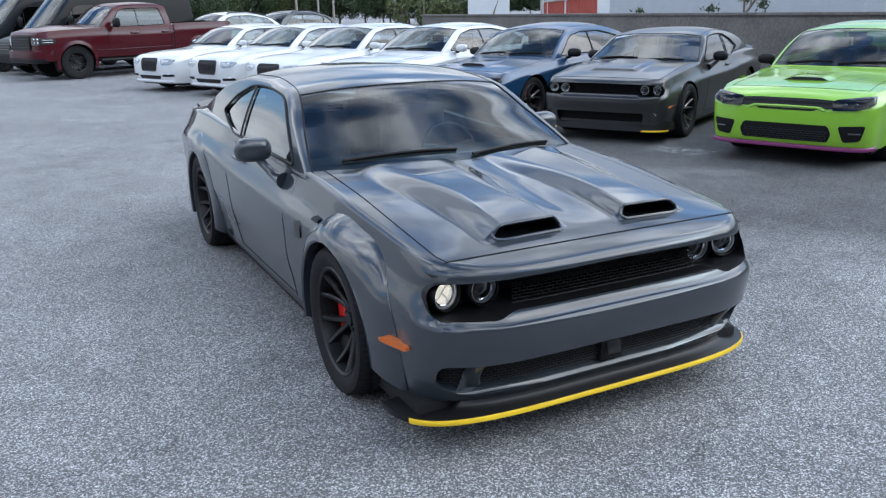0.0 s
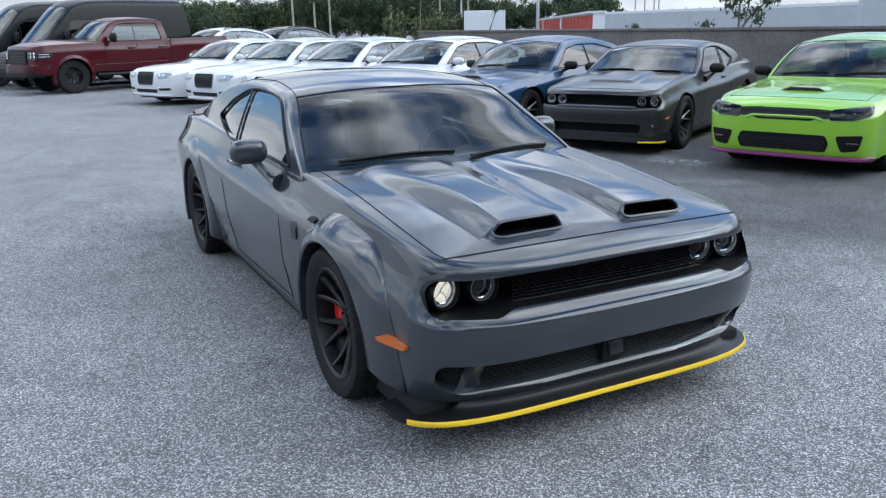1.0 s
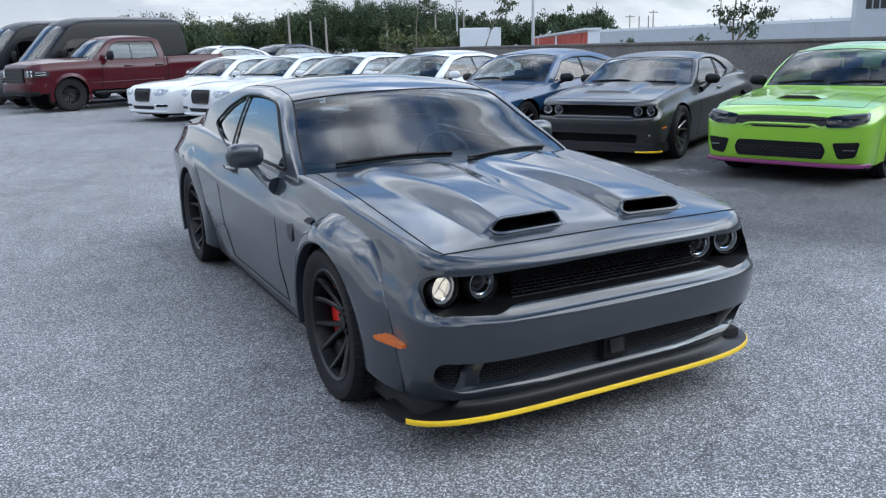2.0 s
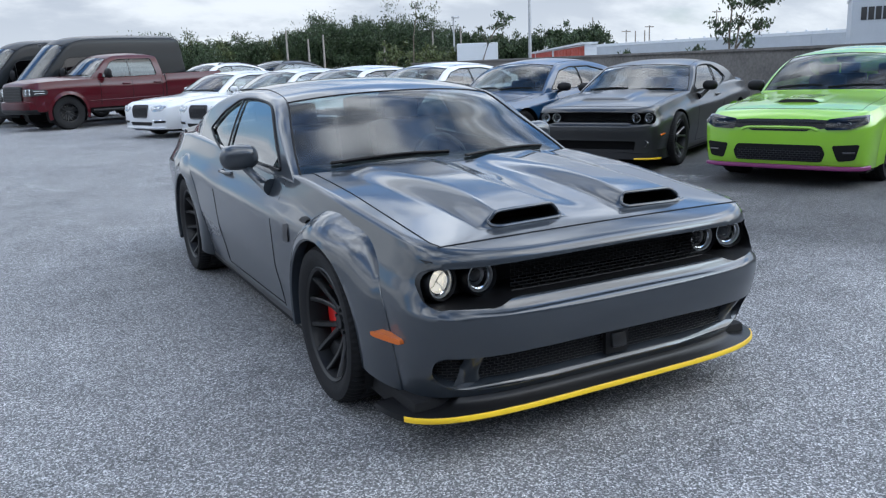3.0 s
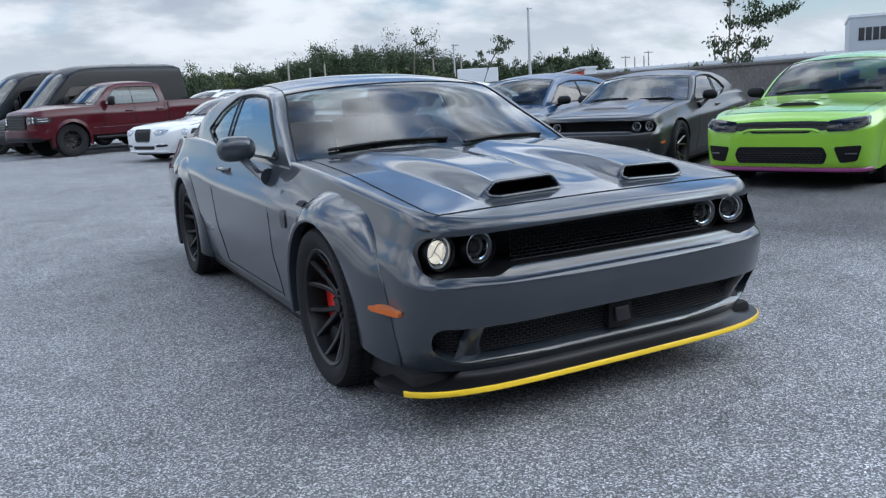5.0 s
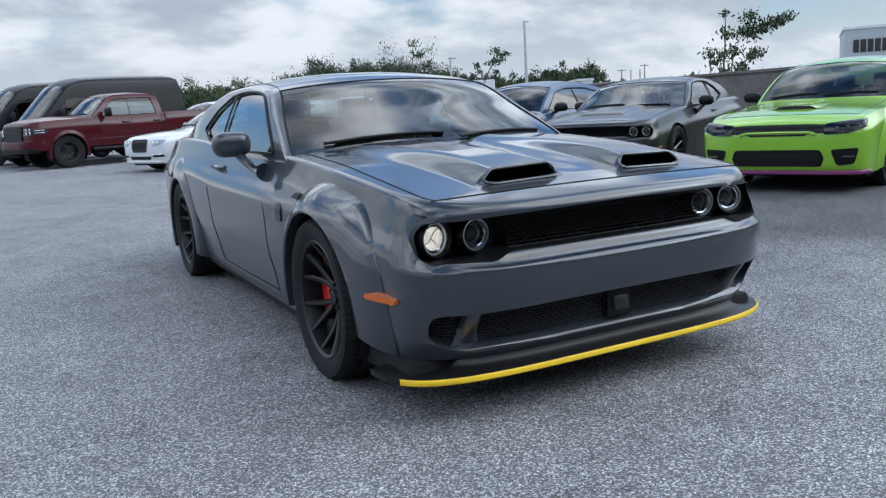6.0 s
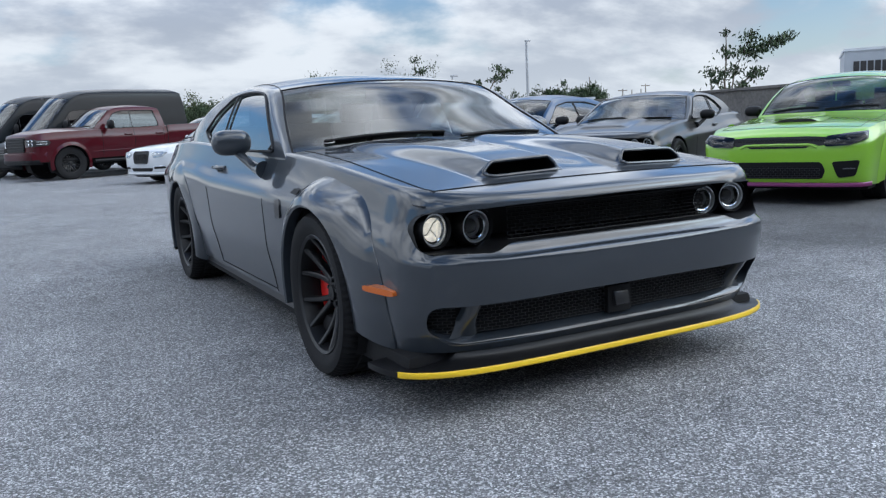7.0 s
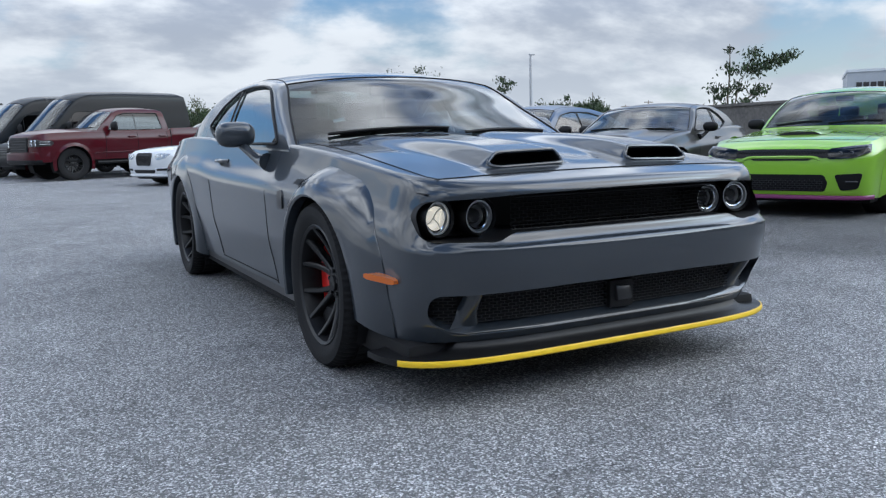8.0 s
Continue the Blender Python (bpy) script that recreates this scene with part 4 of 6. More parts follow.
    if not hero:
        for s in (-1, 1):
            bm = bmesh.new()
            lathe(bm, [(0.02, 0.05), (-0.008, 0.05), (-0.01, 0.038), (0.006, 0.034), (0.012, 0.0005)], 24)
            bmesh.ops.transform(bm, matrix=pose(s * 0.72, sh.front(0.72, 0.36), 0.36, 0, 0, 90 - s * 20), verts=bm.verts)
            part("fog_lamp", bm, SATIN, car)
    # bonnet with its edge turned down
    hp = hood_paint or paint
    bm = bmesh.new()
    nx, ny = (141, 130) if hero else (61, 60)
    ts = sorted(list(np.linspace(0, 1, ny)) + ([0.060 + 0.0016 * k for k in range(24)] if hero else []))
    rows = []
    for t in ts:
        row = []
        for a in np.linspace(-1, 1, nx):
            xw = 0.75 * a
            y0, y1 = hood_front(xw) + 0.004, 0.575 - 0.20 * (1 - a * a)
            y = y0 + (y1 - y0) * t
            x = a * (hood_edge(y) - 0.003)
            row.append((x, y, hood_z(x, y, hero) + 0.002))
        rows.append(row)
    low_ = [[(x, y, z - 0.03) for x, y, z in r] for r in (rows[0], rows[-1])]
    rows = [low_[0]] + rows + [low_[1]]
    rows = [[(r[0][0], r[0][1], r[0][2] - 0.03)] + r + [(r[-1][0], r[-1][1], r[-1][2] - 0.03)] for r in rows]
    grid(bm, rows)
    if hero:
        for s in (-1, 1):
            cut(bm, scoop_mouth(s), 0, 1, lambda c: c.z > 0.84, lambda c, o: Vector((c.x, c.y, hood_z(c.x, c.y, True) + 0.002)))
    part("bonnet", bm, hp, car, "grey bonnet with two scoops" if hero else "")
    if hero:
        for s in (-1, 1):
            rim = [(x, y, hood_z(x, y, True) + 0.002) for x, y in scoop_mouth(s)]
            mid = [sum(p[k] for p in rim) / len(rim) for k in range(3)]
            bm = bmesh.new()
            rows = [[(mid[0] + (x - mid[0]) * w, mid[1] + (y - mid[1]) * w + d, mid[2] + (z - mid[2]) * w - h_) for x, y, z in rim] for w, d, h_ in ((1.0, 0.0, 0.0), (0.96, 0.03, 0.008), (0.94, 0.09, 0.018), (0.9, 0.16, 0.03))]
            vs = grid(bm, rows, closed_v=True)
            bm.faces.new(vs[-1])
            part("scoop_duct", bm, BLACK, car, smooth=False)
            bm = bmesh.new()
            tube(bm, rim, 0.007, 8, closed=True)
            part("scoop_rim", bm, paint, car)
    else:
        bm = bmesh.new()
        rows = [[(x, hood_front(x) + 0.335, sh.ztop(x, hood_front(x) + 0.335) + 0.004), (x, hood_front(x) + 0.352, sh.ztop(x, hood_front(x) + 0.35) + 0.024)] for x in np.linspace(-0.2, 0.2, 12)]
        grid(bm, [[(x, y - 0.004, z) for x, y, z in r] for r in rows])
        part("scoop_mouth", bm, BLACK, car)
    # under the bonnet and arches
    bm = bmesh.new()
    rows = [[(x, y, sh.ztop(x, y) - 0.045) for x in np.linspace(-0.8, 0.8, 12)] for y in np.linspace(-0.78, 0.66, 12)]
    grid(bm, rows)
    part("engine_bay_lid", bm, RUBBER, car)
    for yc in (0.0, 2.946):
        for s in (-1, 1):
            bm = bmesh.new()
            rows = [[(s * x, yc + (ra + 0.004) * math.cos(a), 0.355 + (ra + 0.004) * math.sin(a)) for x in (0.55, 0.9)] for a in np.linspace(-0.5, math.pi + 0.5, 30)]
            grid(bm, rows)
            bm.faces.new([bm.verts.new((s * 0.56, yc + ra * math.cos(a), 0.355 + ra * math.sin(a))) for a in np.linspace(-0.5, math.pi + 0.5, 24)])
            part("wheel_housing", bm, RUBBER, car)
    bm = bmesh.new()
    box(bm, -0.86, 0.86, -0.75, 3.9, 0.14, 0.24, 0.03)
    part("underbody", bm, RUBBER, car)
    for s in (-1, 1):
        bm = bmesh.new()
        rows = [[(s * x, y, z) for x, z in ((0.78, 0.17), (0.84, 0.165), (0.875, 0.19), (sh.side(y, 0.25) - 0.02, 0.25))] for y in np.linspace(0.36, 2.6, 20)]
        grid(bm, rows)
        part("side_sill", bm, SATIN, car)
    # flares
    if hero:
        for yc, ro, xf in ((0.0, curve_fn((-0.62, 0.60), (-0.2, 0.615), (0.3, 0.61), (0.8, 0.575), (1.3, 0.505), (1.9, 0.50), (2.5, 0.47), (3.14, 0.455), (3.6, 0.44)), curve_fn((-0.6, 0.895), (0.0, 0.925), (0.5, 0.94), (0.95, 0.955), (1.35, 0.968), (1.8, 0.972), (3.6, 0.96))), (2.946, curve_fn((-0.45, 0.47), (0.2, 0.50), (1.2, 0.53), (2.0, 0.54), (2.8, 0.56), (3.6, 0.56)), curve_fn((-0.5, 0.95), (0.3, 0.965), (1.0, 0.985), (3.6, 0.98)))):
            for s in (-1, 1):
                bm = bmesh.new()
                rows = []
                for a in np.linspace(-0.2 if yc == 0 else -0.35, math.pi + (0.25 if yc == 0 else 0.4), 64):
                    # a = 0 points forward
                    def q(r):
                        return yc - r * math.cos(a), 0.355 + r * math.sin(a)
                    R, xo = ro(a), xf(a)
                    yo, zo = q(R)
                    xbody = sh.side(yo, min(max(zo, 0.2), sh.zs(yo) - 0.01))
                    if yo < sh.y0:
                        xbody *= max(1 - min((sh.y0 - yo) / (sh.y0 - sh.nose), 1) ** sh.p, 0) ** (1 / sh.p)
                    row = []
                    y_, z_ = q(ra - 0.012)
                    row.append((s * (xo - 0.05), y_, z_))
                    y_, z_ = q(ra - 0.01)
                    row.append((s * (xo - 0.006), y_, z_))
                    for k in np.linspace(0, 1, 8):
                        r = ra + (R - ra) * k
                        y_, z_ = q(r)
                        xx = xo + (xbody + 0.003 - xo) * (0.35 * k + 0.65 * k ** 2.6)
                        row.append((s * xx, y_, max(z_, 0.17)))
                    y_, z_ = q(R + 0.004)
                    row.append((s * (xbody - 0.012), y_, max(z_, 0.17)))
                    rows.append(row)
                grid(bm, rows)
                part("fender_flare", bm, paint, car)
    # shut lines
    for s in (-1, 1):
        sx = lambda y, z: s * (sh.side(y, z) + 0.0005)
        gap_line(car, [(sx(0.71 + 0.05 * (0.9 - z), z), 0.71 + 0.05 * (0.9 - z), z) for z in np.linspace(0.25, 0.935, 24)], 0.0018)
        gap_line(car, [(sx(1.94 + 0.10 * (z - 0.5), z), 1.94 + 0.10 * (z - 0.5), z) for z in np.linspace(0.27, 0.985, 24)], 0.0018)
        gap_line(car, [(sx(y, 0.262), y, 0.262) for y in np.linspace(0.75, 1.92, 24)])
        bm = bmesh.new()
        tube(bm, [(sx(y, 0.86) + s * d, y, 0.86) for y, d in ((1.70, 0.0), (1.73, 0.03), (1.88, 0.03), (1.91, 0.0))], 0.012, 8)
        part("door_handle", bm, paint, car)
        bm = bmesh.new()
        pts = rounded([(-0.690, 0.474), (-0.552, 0.486), (-0.552, 0.464), (-0.690, 0.451)], 0.006)
        edge_x = lambda y: (0.874 + (y + 0.69) * 0.44) if hero else sh.side(y, 0.46) * max(1 - min(max(sh.y0 - y, 0) / (sh.y0 - sh.nose), 1) ** sh.p, 0) ** (1 / sh.p) + 0.004
        panel(bm, pts, lambda y, z: (s * edge_x(y), y, z), 0.004, (s, 0, 0), 0.04, 12, 2)
        part("side_marker", bm, AMBER, car, "amber side marker lamp")
        add_mirror(car, s, s * 0.972, 1.13, 1.012, paint if hero else BLACK, (0.105, 0.10, 0.075))
        if hero:
            bm = bmesh.new()
            pts = rounded([(0.445, 0.655), (0.435, 0.72), (0.46, 0.745), (0.51, 0.735), (0.50, 0.70), (0.515, 0.665), (0.48, 0.65)], 0.012)
            panel(bm, pts, lambda y, z: (s * (sh.side(y, z) + 0.001), y, z), 0.006, (s, 0, 0), 0.01, 12, 3)
            part("fender_badge", bm, SATIN, car, "small dark fender badge")
            bm = bmesh.new()
            pts = rounded([(0.235, 0.795), (0.30, 0.80), (0.33, 0.778), (0.25, 0.772)], 0.01)
            panel(bm, pts, lambda y, z: (s * (sh.side(y, z) + 0.012), y, z), 0.006, (s, 0, 0), 0.03, 8, 2)
            part("flare_vent", bm, BLACK, car)
    # cabin
    add_cabin(car, sh, paint, COUPE_DLO, y_wt=1.25, y_rt=2.60, y_rb=3.25, pillar=0.955, pillar_top=0.905, n=60 if hero else 36, split=(1.96,), side_glass=TINT if hero else SIDEGLASS)
    add_interior(car, sh, [(-0.37, 1.52), (0.37, 1.52), (-0.35, 2.2), (0.35, 2.2)], 0.95, 0.37, y_end=2.9)
    # wipers
    for x0, x1, up in ((-0.62, -0.02, 0.0), (0.05, 0.6, -0.028)):
        bm = bmesh.new()
        pts = [Vector(sh.roof(0.664 + up + 0.026 * math.sin(t * math.pi * 0.8), (x0 + (x1 - x0) * t) / 0.80)) + Vector((0, 0, 0.016)) for t in np.linspace(0, 1, 12)]
        tube(bm, pts, [0.009] * 5 + [0.007] * 7, 6)
        tube(bm, [p + Vector((0, 0.006, -0.007)) for p in pts[1:]], 0.006, 5)
        part("wiper", bm, BLACK, car)
    bm = bmesh.new()
    box(bm, -0.012, 0.012, 2.60, 2.70, sh.roof(2.6, 0)[2] - 0.03, sh.roof(2.6, 0)[2] + 0.035, 0.009)
    part("aerial_fin", bm, paint, car)
    # tail
    bm = bmesh.new()
    rows = [[(x, 3.86 + d, sh.ztop(x, 3.86) + h_) for d, h_ in ((-0.14, 0.0), (0.0, 0.022 * (1 - (x / 0.8) ** 4) + 0.006), (0.07, 0.034 * (1 - (x / 0.8) ** 4) + 0.006), (0.085, 0.024 * (1 - (x / 0.8) ** 4) + 0.004), (0.06, -0.01))] for x in np.linspace(-0.74, 0.74, 24)]
    grid(bm, rows)
    part("tail_spoiler", bm, SATIN, car)
    for s in (-1, 1):
        bm = bmesh.new()
        box(bm, min(s * 0.1, s * 0.66), max(s * 0.1, s * 0.66), 3.99, 4.05, 0.76, 0.88, 0.02)
        part("tail_lamp", bm, RED, car)
    for y in (0.0, 2.946):
        for s in (-1, 1):
            add_wheel(car, s * ((0.805 if y == 0 else 0.825) if hero else 0.80), y, 0.356, 0.262, 0.28 if hero else 0.25, 6 if hero else 5, s, caliper=(-1 if y == 0 else 1) if hero else 0, spoke_mat=None if hero else SPOKE)
    return car


hero = make_coupe("coupe", pose(0, 0, 0), "grey wide-bodied two-door muscle car with yellow splitter guard", GREY, True, lit=True)


# ---- other vehicles ----
def four_door(nose_z, roof_z, belt):
    """A large saloon: nose height, roof height and belt height."""
    k = roof_z - 1.46
    return Shell(
        yf=[(0.2, -0.90), (0.3, -0.94), (0.5, -0.96), (0.62, -0.955), (nose_z - 0.04, -0.91), (nose_z, -0.85), (nose_z + 0.05, -0.74)],
        yr=[(0.2, 4.0), (0.5, 4.12), (0.9, 4.1), (1.05, 4.04)],
        wide=[(-0.95, 0.90), (-0.4, 0.92), (0.1, 0.94), (0.8, 0.95), (2.4, 0.955), (3.2, 0.95), (4.1, 0.90)],
        zs=[(-0.95, nose_z - 0.03), (-0.7, nose_z + 0.03), (-0.3, nose_z + 0.085), (0.2, belt - 0.10), (0.8, belt - 0.04), (1.8, belt), (3.2, belt + 0.03), (4.1, belt)],
        zc=[(-0.95, nose_z), (-0.7, nose_z + 0.07), (-0.3, nose_z + 0.125), (0.2, belt - 0.04), (0.8, belt + 0.03), (2.6, belt + 0.06), (3.5, belt + 0.10), (4.1, belt + 0.08)],
        zu=[(0.72, belt - 0.03), (1.0, 1.14 + k), (1.35, 1.32 + k), (1.6, 1.365 + k), (2.1, 1.385 + k), (2.6, 1.365 + k), (3.0, 1.30 + k), (3.4, 1.185 + k), (3.85, belt + 0.05)],
        xb=[(0.7, 0.83), (1.3, 0.85), (2.6, 0.86), (3.2, 0.84), (3.9, 0.80)],
        xr=[(0.7, 0.62), (1.3, 0.625), (2.6, 0.61), (3.2, 0.59), (3.9, 0.55)],
        cr=[(0.72, 0.015), (1.35, 0.055), (2.1, 0.075), (3.0, 0.065), (3.85, 0.03)],
        bow=[(0.72, 0.20), (1.35, 0.10), (2.1, 0.0), (3.0, -0.10), (3.85, -0.14)], zref=1.38 + k, base=(0.22, 0.2, 0.24))


def front_plate(car, sh, name, poly, material, proud=0.006, label="", n=24):
    bm = bmesh.new()
    panel(bm, poly, lambda a, b: (a, sh.front(a, b), b), proud, (0, -1, 0), 0.03, n, 4)
    return part(name, bm, material, car, label)


def mirrored(poly, s):
    return [(s * x, z) for x, z in poly]


def lamp_unit(car, sh, poly, s, lens_r=0.03, spots=((0.62, 0.69), (0.72, 0.69)), base=None):
    lamp = front_plate(car, sh, "headlight", mirrored(poly, s), base or SATIN, 0.004)
    bm = bmesh.new()
    panel(bm, mirrored(poly, s), lambda a, b: (a, sh.front(a, b) - 0.012, b), 0.004, (0, -1, 0), 0.0, 20, 3)
    part("lens", bm, SMOKED if lens_r < 0.025 else LAMPGLASS, lamp)
    for x, z in spots:
        bm = bmesh.new()
        vs = lathe(bm, [(0.01, lens_r), (-0.006, lens_r * 0.95), (-0.004, lens_r * 0.6), (0.004, 0.0005)], 20)
        bmesh.ops.transform(bm, matrix=pose(s * x, sh.front(x, z) - 0.004, z, 0, 0, 90), verts=bm.verts)
        part("lamp_cup", bm, CHROME, lamp)


def finish_car(car, sh, paint, dlo, wheels, wheel_r, rim_r, width, spokes, split, seats, mirror, mirror_paint, y_wt, y_rt, y_rb, floor=0.22, caliper=0, spoke_mat=None, arm=False, n=34, glass=None, w=0.72):
    add_cabin(car, sh, paint, dlo, y_wt=y_wt, y_rt=y_rt, y_rb=y_rb, n=n, split=split, side_glass=glass or SIDEGLASS)
    add_interior(car, sh, seats, sh.y_a + 0.32, 0.37, floor, w, y_rb - 0.3)
    for s in (-1, 1):
        add_mirror(car, s, s * mirror[0], mirror[1], mirror[2], mirror_paint, arm=arm, size=mirror[3] if len(mirror) > 3 else (0.115, 0.1, 0.075))
        if not arm:
            bm = bmesh.new()
            tube(bm, [(s * (mirror[0] - 0.05), mirror[1], mirror[2] - 0.05), (s * (mirror[0] - 0.17), mirror[1] - 0.02, mirror[2] - 0.10)], 0.025, 8)
            part("mirror_foot", bm, BLACK, car)
    for y in wheels:
        for s in (-1, 1):
            add_wheel(car, s * (sh.side(y, 0.4) - width / 2 - 0.005), y, wheel_r, rim_r, width, spokes, s, caliper=(1 if y == 0 else -1) if caliper else 0, spoke_mat=spoke_mat)
            bm = bmesh.new()
            xo = sh.side(y, 0.5)
            ra = wheel_r + 0.05
            grid(bm, [[(s * x, y + ra * math.cos(a), wheel_r + ra * math.sin(a)) for x in (xo - 0.35, xo - 0.02)] for a in np.linspace(-0.5, math.pi + 0.5, 24)])
            bm.faces.new([bm.verts.new((s * (xo - 0.34), y + ra * math.cos(a), wheel_r + ra * math.sin(a))) for a in np.linspace(-0.5, math.pi + 0.5, 20)])
            part("wheel_housing", bm, RUBBER, car)
    # wipers
    for a, b in ((-0.75, -0.05), (0.05, 0.75)):
        bm = bmesh.new()
        tube(bm, [Vector(sh.roof(sh.y_a + 0.05 + 0.03 * math.sin(t * 2), a + (b - a) * t)) + Vector((0, 0, 0.014)) for t in np.linspace(0, 1, 8)], 0.009, 5)
        part("wiper", bm, BLACK, car)


def shell_body(car, sh, paint, wheels, wheel_r, cabin, n=110, nv=26, nt=14, holes=()):
    bm = sh.body(n, nv, nt)
    cut(bm, cabin, 0, 1, lambda c: c.z > 0.8)
    for y in wheels:
        cut(bm, arch(y, wheel_r, wheel_r + 0.042), 1, 2, lambda c: abs(c.x) > 0.55)
    for h in holes:
        cut(bm, h, 0, 1, lambda c: c.z > 0.8)
    part("body", bm, paint, car)
    bm = bmesh.new()
    box(bm, -0.84, 0.84, sh.nose + 0.3, sh.tail - 0.15, sh.zb(1) - 0.05, sh.zb(1) + 0.06, 0.03)
    part("underbody", bm, RUBBER, car)


def arch_lip(car, sh, paint, wheels, wheel_r, out=0.05, wide_r=0.13):
    for y in wheels:
        for s in (-1, 1):
            bm = bmesh.new()
            rows = []
            for a in np.linspace(-0.3, math.pi + 0.3, 40):
                row = []
                for k in (0.0, 0.05, 0.3, 0.6, 1.0):
                    r = wheel_r + 0.036 + wide_r * k
                    yy, zz = y + r * math.cos(a), wheel_r + r * math.sin(a)
                    xb = sh.side(yy, min(max(zz, 0.22), sh.zs(yy) - 0.01))
                    row.append((s * (xb + 0.004 + (out - 0.02 if k == 0 else out * (1 - k) ** 1.2)), yy, max(zz, 0.2)))
                rows.append(row)
            grid(bm, rows)
            part("fender_flare", bm, paint, car)


CHARGER = four_door(0.76, 1.48, 0.965)
CHARGER_DLO = rounded([(0.93, 0.975), (1.36, 1.27), (1.75, 1.33), (2.4, 1.33), (2.95, 1.235), (3.3, 1.09), (3.15, 1.035), (2.2, 0.99)], 0.05)
CABIN4 = [(-0.74, 0.62), (0.74, 0.62), (0.74, 3.6), (-0.74, 3.6)]


def make_charger(m, label, paint, wide, guard):
    sh = CHARGER
    car = thing("sedan", m, label, "car", "parked row of cars")
    wheels = (0.0, 3.055)
    shell_body(car, sh, paint, wheels, 0.355, CABIN4)
    if wide:
        arch_lip(car, sh, paint, wheels, 0.355)
    # brow-like lamps joined by a dark grille
    front_plate(car, sh, "grille", rounded([(-0.50, 0.725), (-0.50, 0.645), (-0.42, 0.635), (-0.36, 0.66), (0.36, 0.66), (0.42, 0.635), (0.50, 0.645), (0.50, 0.725), (0.3, 0.735), (-0.3, 0.735)], 0.01), BLACK, 0.004, n=40)
    bm = bmesh.new()
    mesh_bars(bm, -0.46, 0.46, 0.665, 0.725, lambda x: sh.front(x, 0.69) - 0.006, 0.016, 0.03, 0.003)
    part("grille_lattice", bm, SATIN, car)
    for s in (-1, 1):
        lamp_unit(car, sh, rounded([(0.48, 0.735), (0.48, 0.625), (0.72, 0.635), (0.86, 0.69), (0.85, 0.775), (0.72, 0.765)], 0.015), s, 0.022, ((0.60, 0.685), (0.70, 0.69)))
        front_plate(car, sh, "side_intake", mirrored(rounded([(0.55, 0.465), (0.81, 0.48), (0.77, 0.315), (0.61, 0.295)], 0.03), s), BLACK, 0.005)
        bm = bmesh.new()
        tube(bm, [(s * x, sh.front(x, 0.39) - 0.012, 0.39) for x in np.linspace(0.66, 0.77, 5)], 0.012, 6)
        part("intake_vane", bm, SATIN, car)
    front_plate(car, sh, "slot", rounded([(-0.33, 0.632), (-0.29, 0.612), (0.29, 0.612), (0.33, 0.632)], 0.008), BLACK, 0.005)
    bm = bmesh.new()
    tube(bm, [(x, sh.front(x, 0.64) - 0.004, z) for x, z in ((-0.40, 0.62), (-0.33, 0.648), (0, 0.652), (0.33, 0.648), (0.40, 0.62))], 0.014, 8)
    part("slot_frame", bm, paint, car)
    front_plate(car, sh, "lower_grille", rounded([(-0.45, 0.465), (-0.49, 0.38), (-0.46, 0.285), (0.46, 0.285), (0.49, 0.38), (0.45, 0.465)], 0.03), BLACK, 0.005, n=40)
    bm = bmesh.new()
    mesh_bars(bm, -0.44, 0.44, 0.30, 0.455, lambda x: sh.front(x, 0.37) - 0.008, 0.024, 0.05, 0.003)
    part("lower_lattice", bm, SATIN, car)
    bm = bmesh.new()
    lipf = [(0.03, 0.0), (0.018, 0.03), (0.0, 0.035), (-0.012, 0.03), (-0.02, -0.06)]
    rows = []
    for x in np.linspace(-0.88, 0.88, 41):
        rows.append([(x * (1 + o * 0.2), sh.front(x, 0.27) - o, 0.215 + dz) for dz, o in lipf])
    grid(bm, rows)
    part("front_splitter", bm, PINK if guard else BLACK, car, "magenta plastic splitter guard" if guard else "")
    # bonnet scoop and lines
    bm = bmesh.new()
    rows = []
    for t in np.linspace(0, 1, 10):
        yy = -0.36 + 0.6 * t
        rows.append([(x, yy, sh.ztop(x, yy) + 0.004 + (1 - smooth01(0.14, 0.26, abs(x))) * (0.034 - 0.03 * t)) for x in np.linspace(-0.28, 0.28, 21)])
    grid(bm, rows)
    part("bonnet_scoop", bm, paint, car)
    bm = bmesh.new()
    grid(bm, [[(x, -0.363, sh.ztop(x, -0.36) + 0.003), (x, -0.355, sh.ztop(x, -0.36) + 0.03 * (1 - smooth01(0.15, 0.25, abs(x))) + 0.003)] for x in np.linspace(-0.22, 0.22, 15)])
    part("scoop_mouth", bm, BLACK, car)
    gap_line(car, [(x, -0.70 + 0.08 * (x / 0.75) ** 2, sh.ztop(x, -0.70 + 0.08 * (x / 0.75) ** 2) + 0.0005) for x in np.linspace(-0.74, 0.74, 24)])
    for s in (-1, 1):
        gap_line(car, [(s * (0.74 - 0.02 * t), -0.62 + 1.25 * t, sh.ztop(0.74 - 0.02 * t, -0.62 + 1.25 * t) + 0.0005) for t in np.linspace(0, 1, 16)])
        for y0 in (0.95, 1.98, 3.0):
            gap_line(car, [(s * (sh.side(y0, z) + 0.001), y0 + 0.04 * (z - 0.6), z) for z in np.linspace(0.26, 0.95, 14)])
        for y0 in (1.85, 2.85):
            bm = bmesh.new()
            tube(bm, [(s * (sh.side(y, 0.84) + d), y, 0.84) for y, d in ((y0 - 0.1, 0), (y0 - 0.07, 0.03), (y0 + 0.07, 0.03), (y0 + 0.1, 0))], 0.012, 6)
            part("door_handle", bm, paint, car)
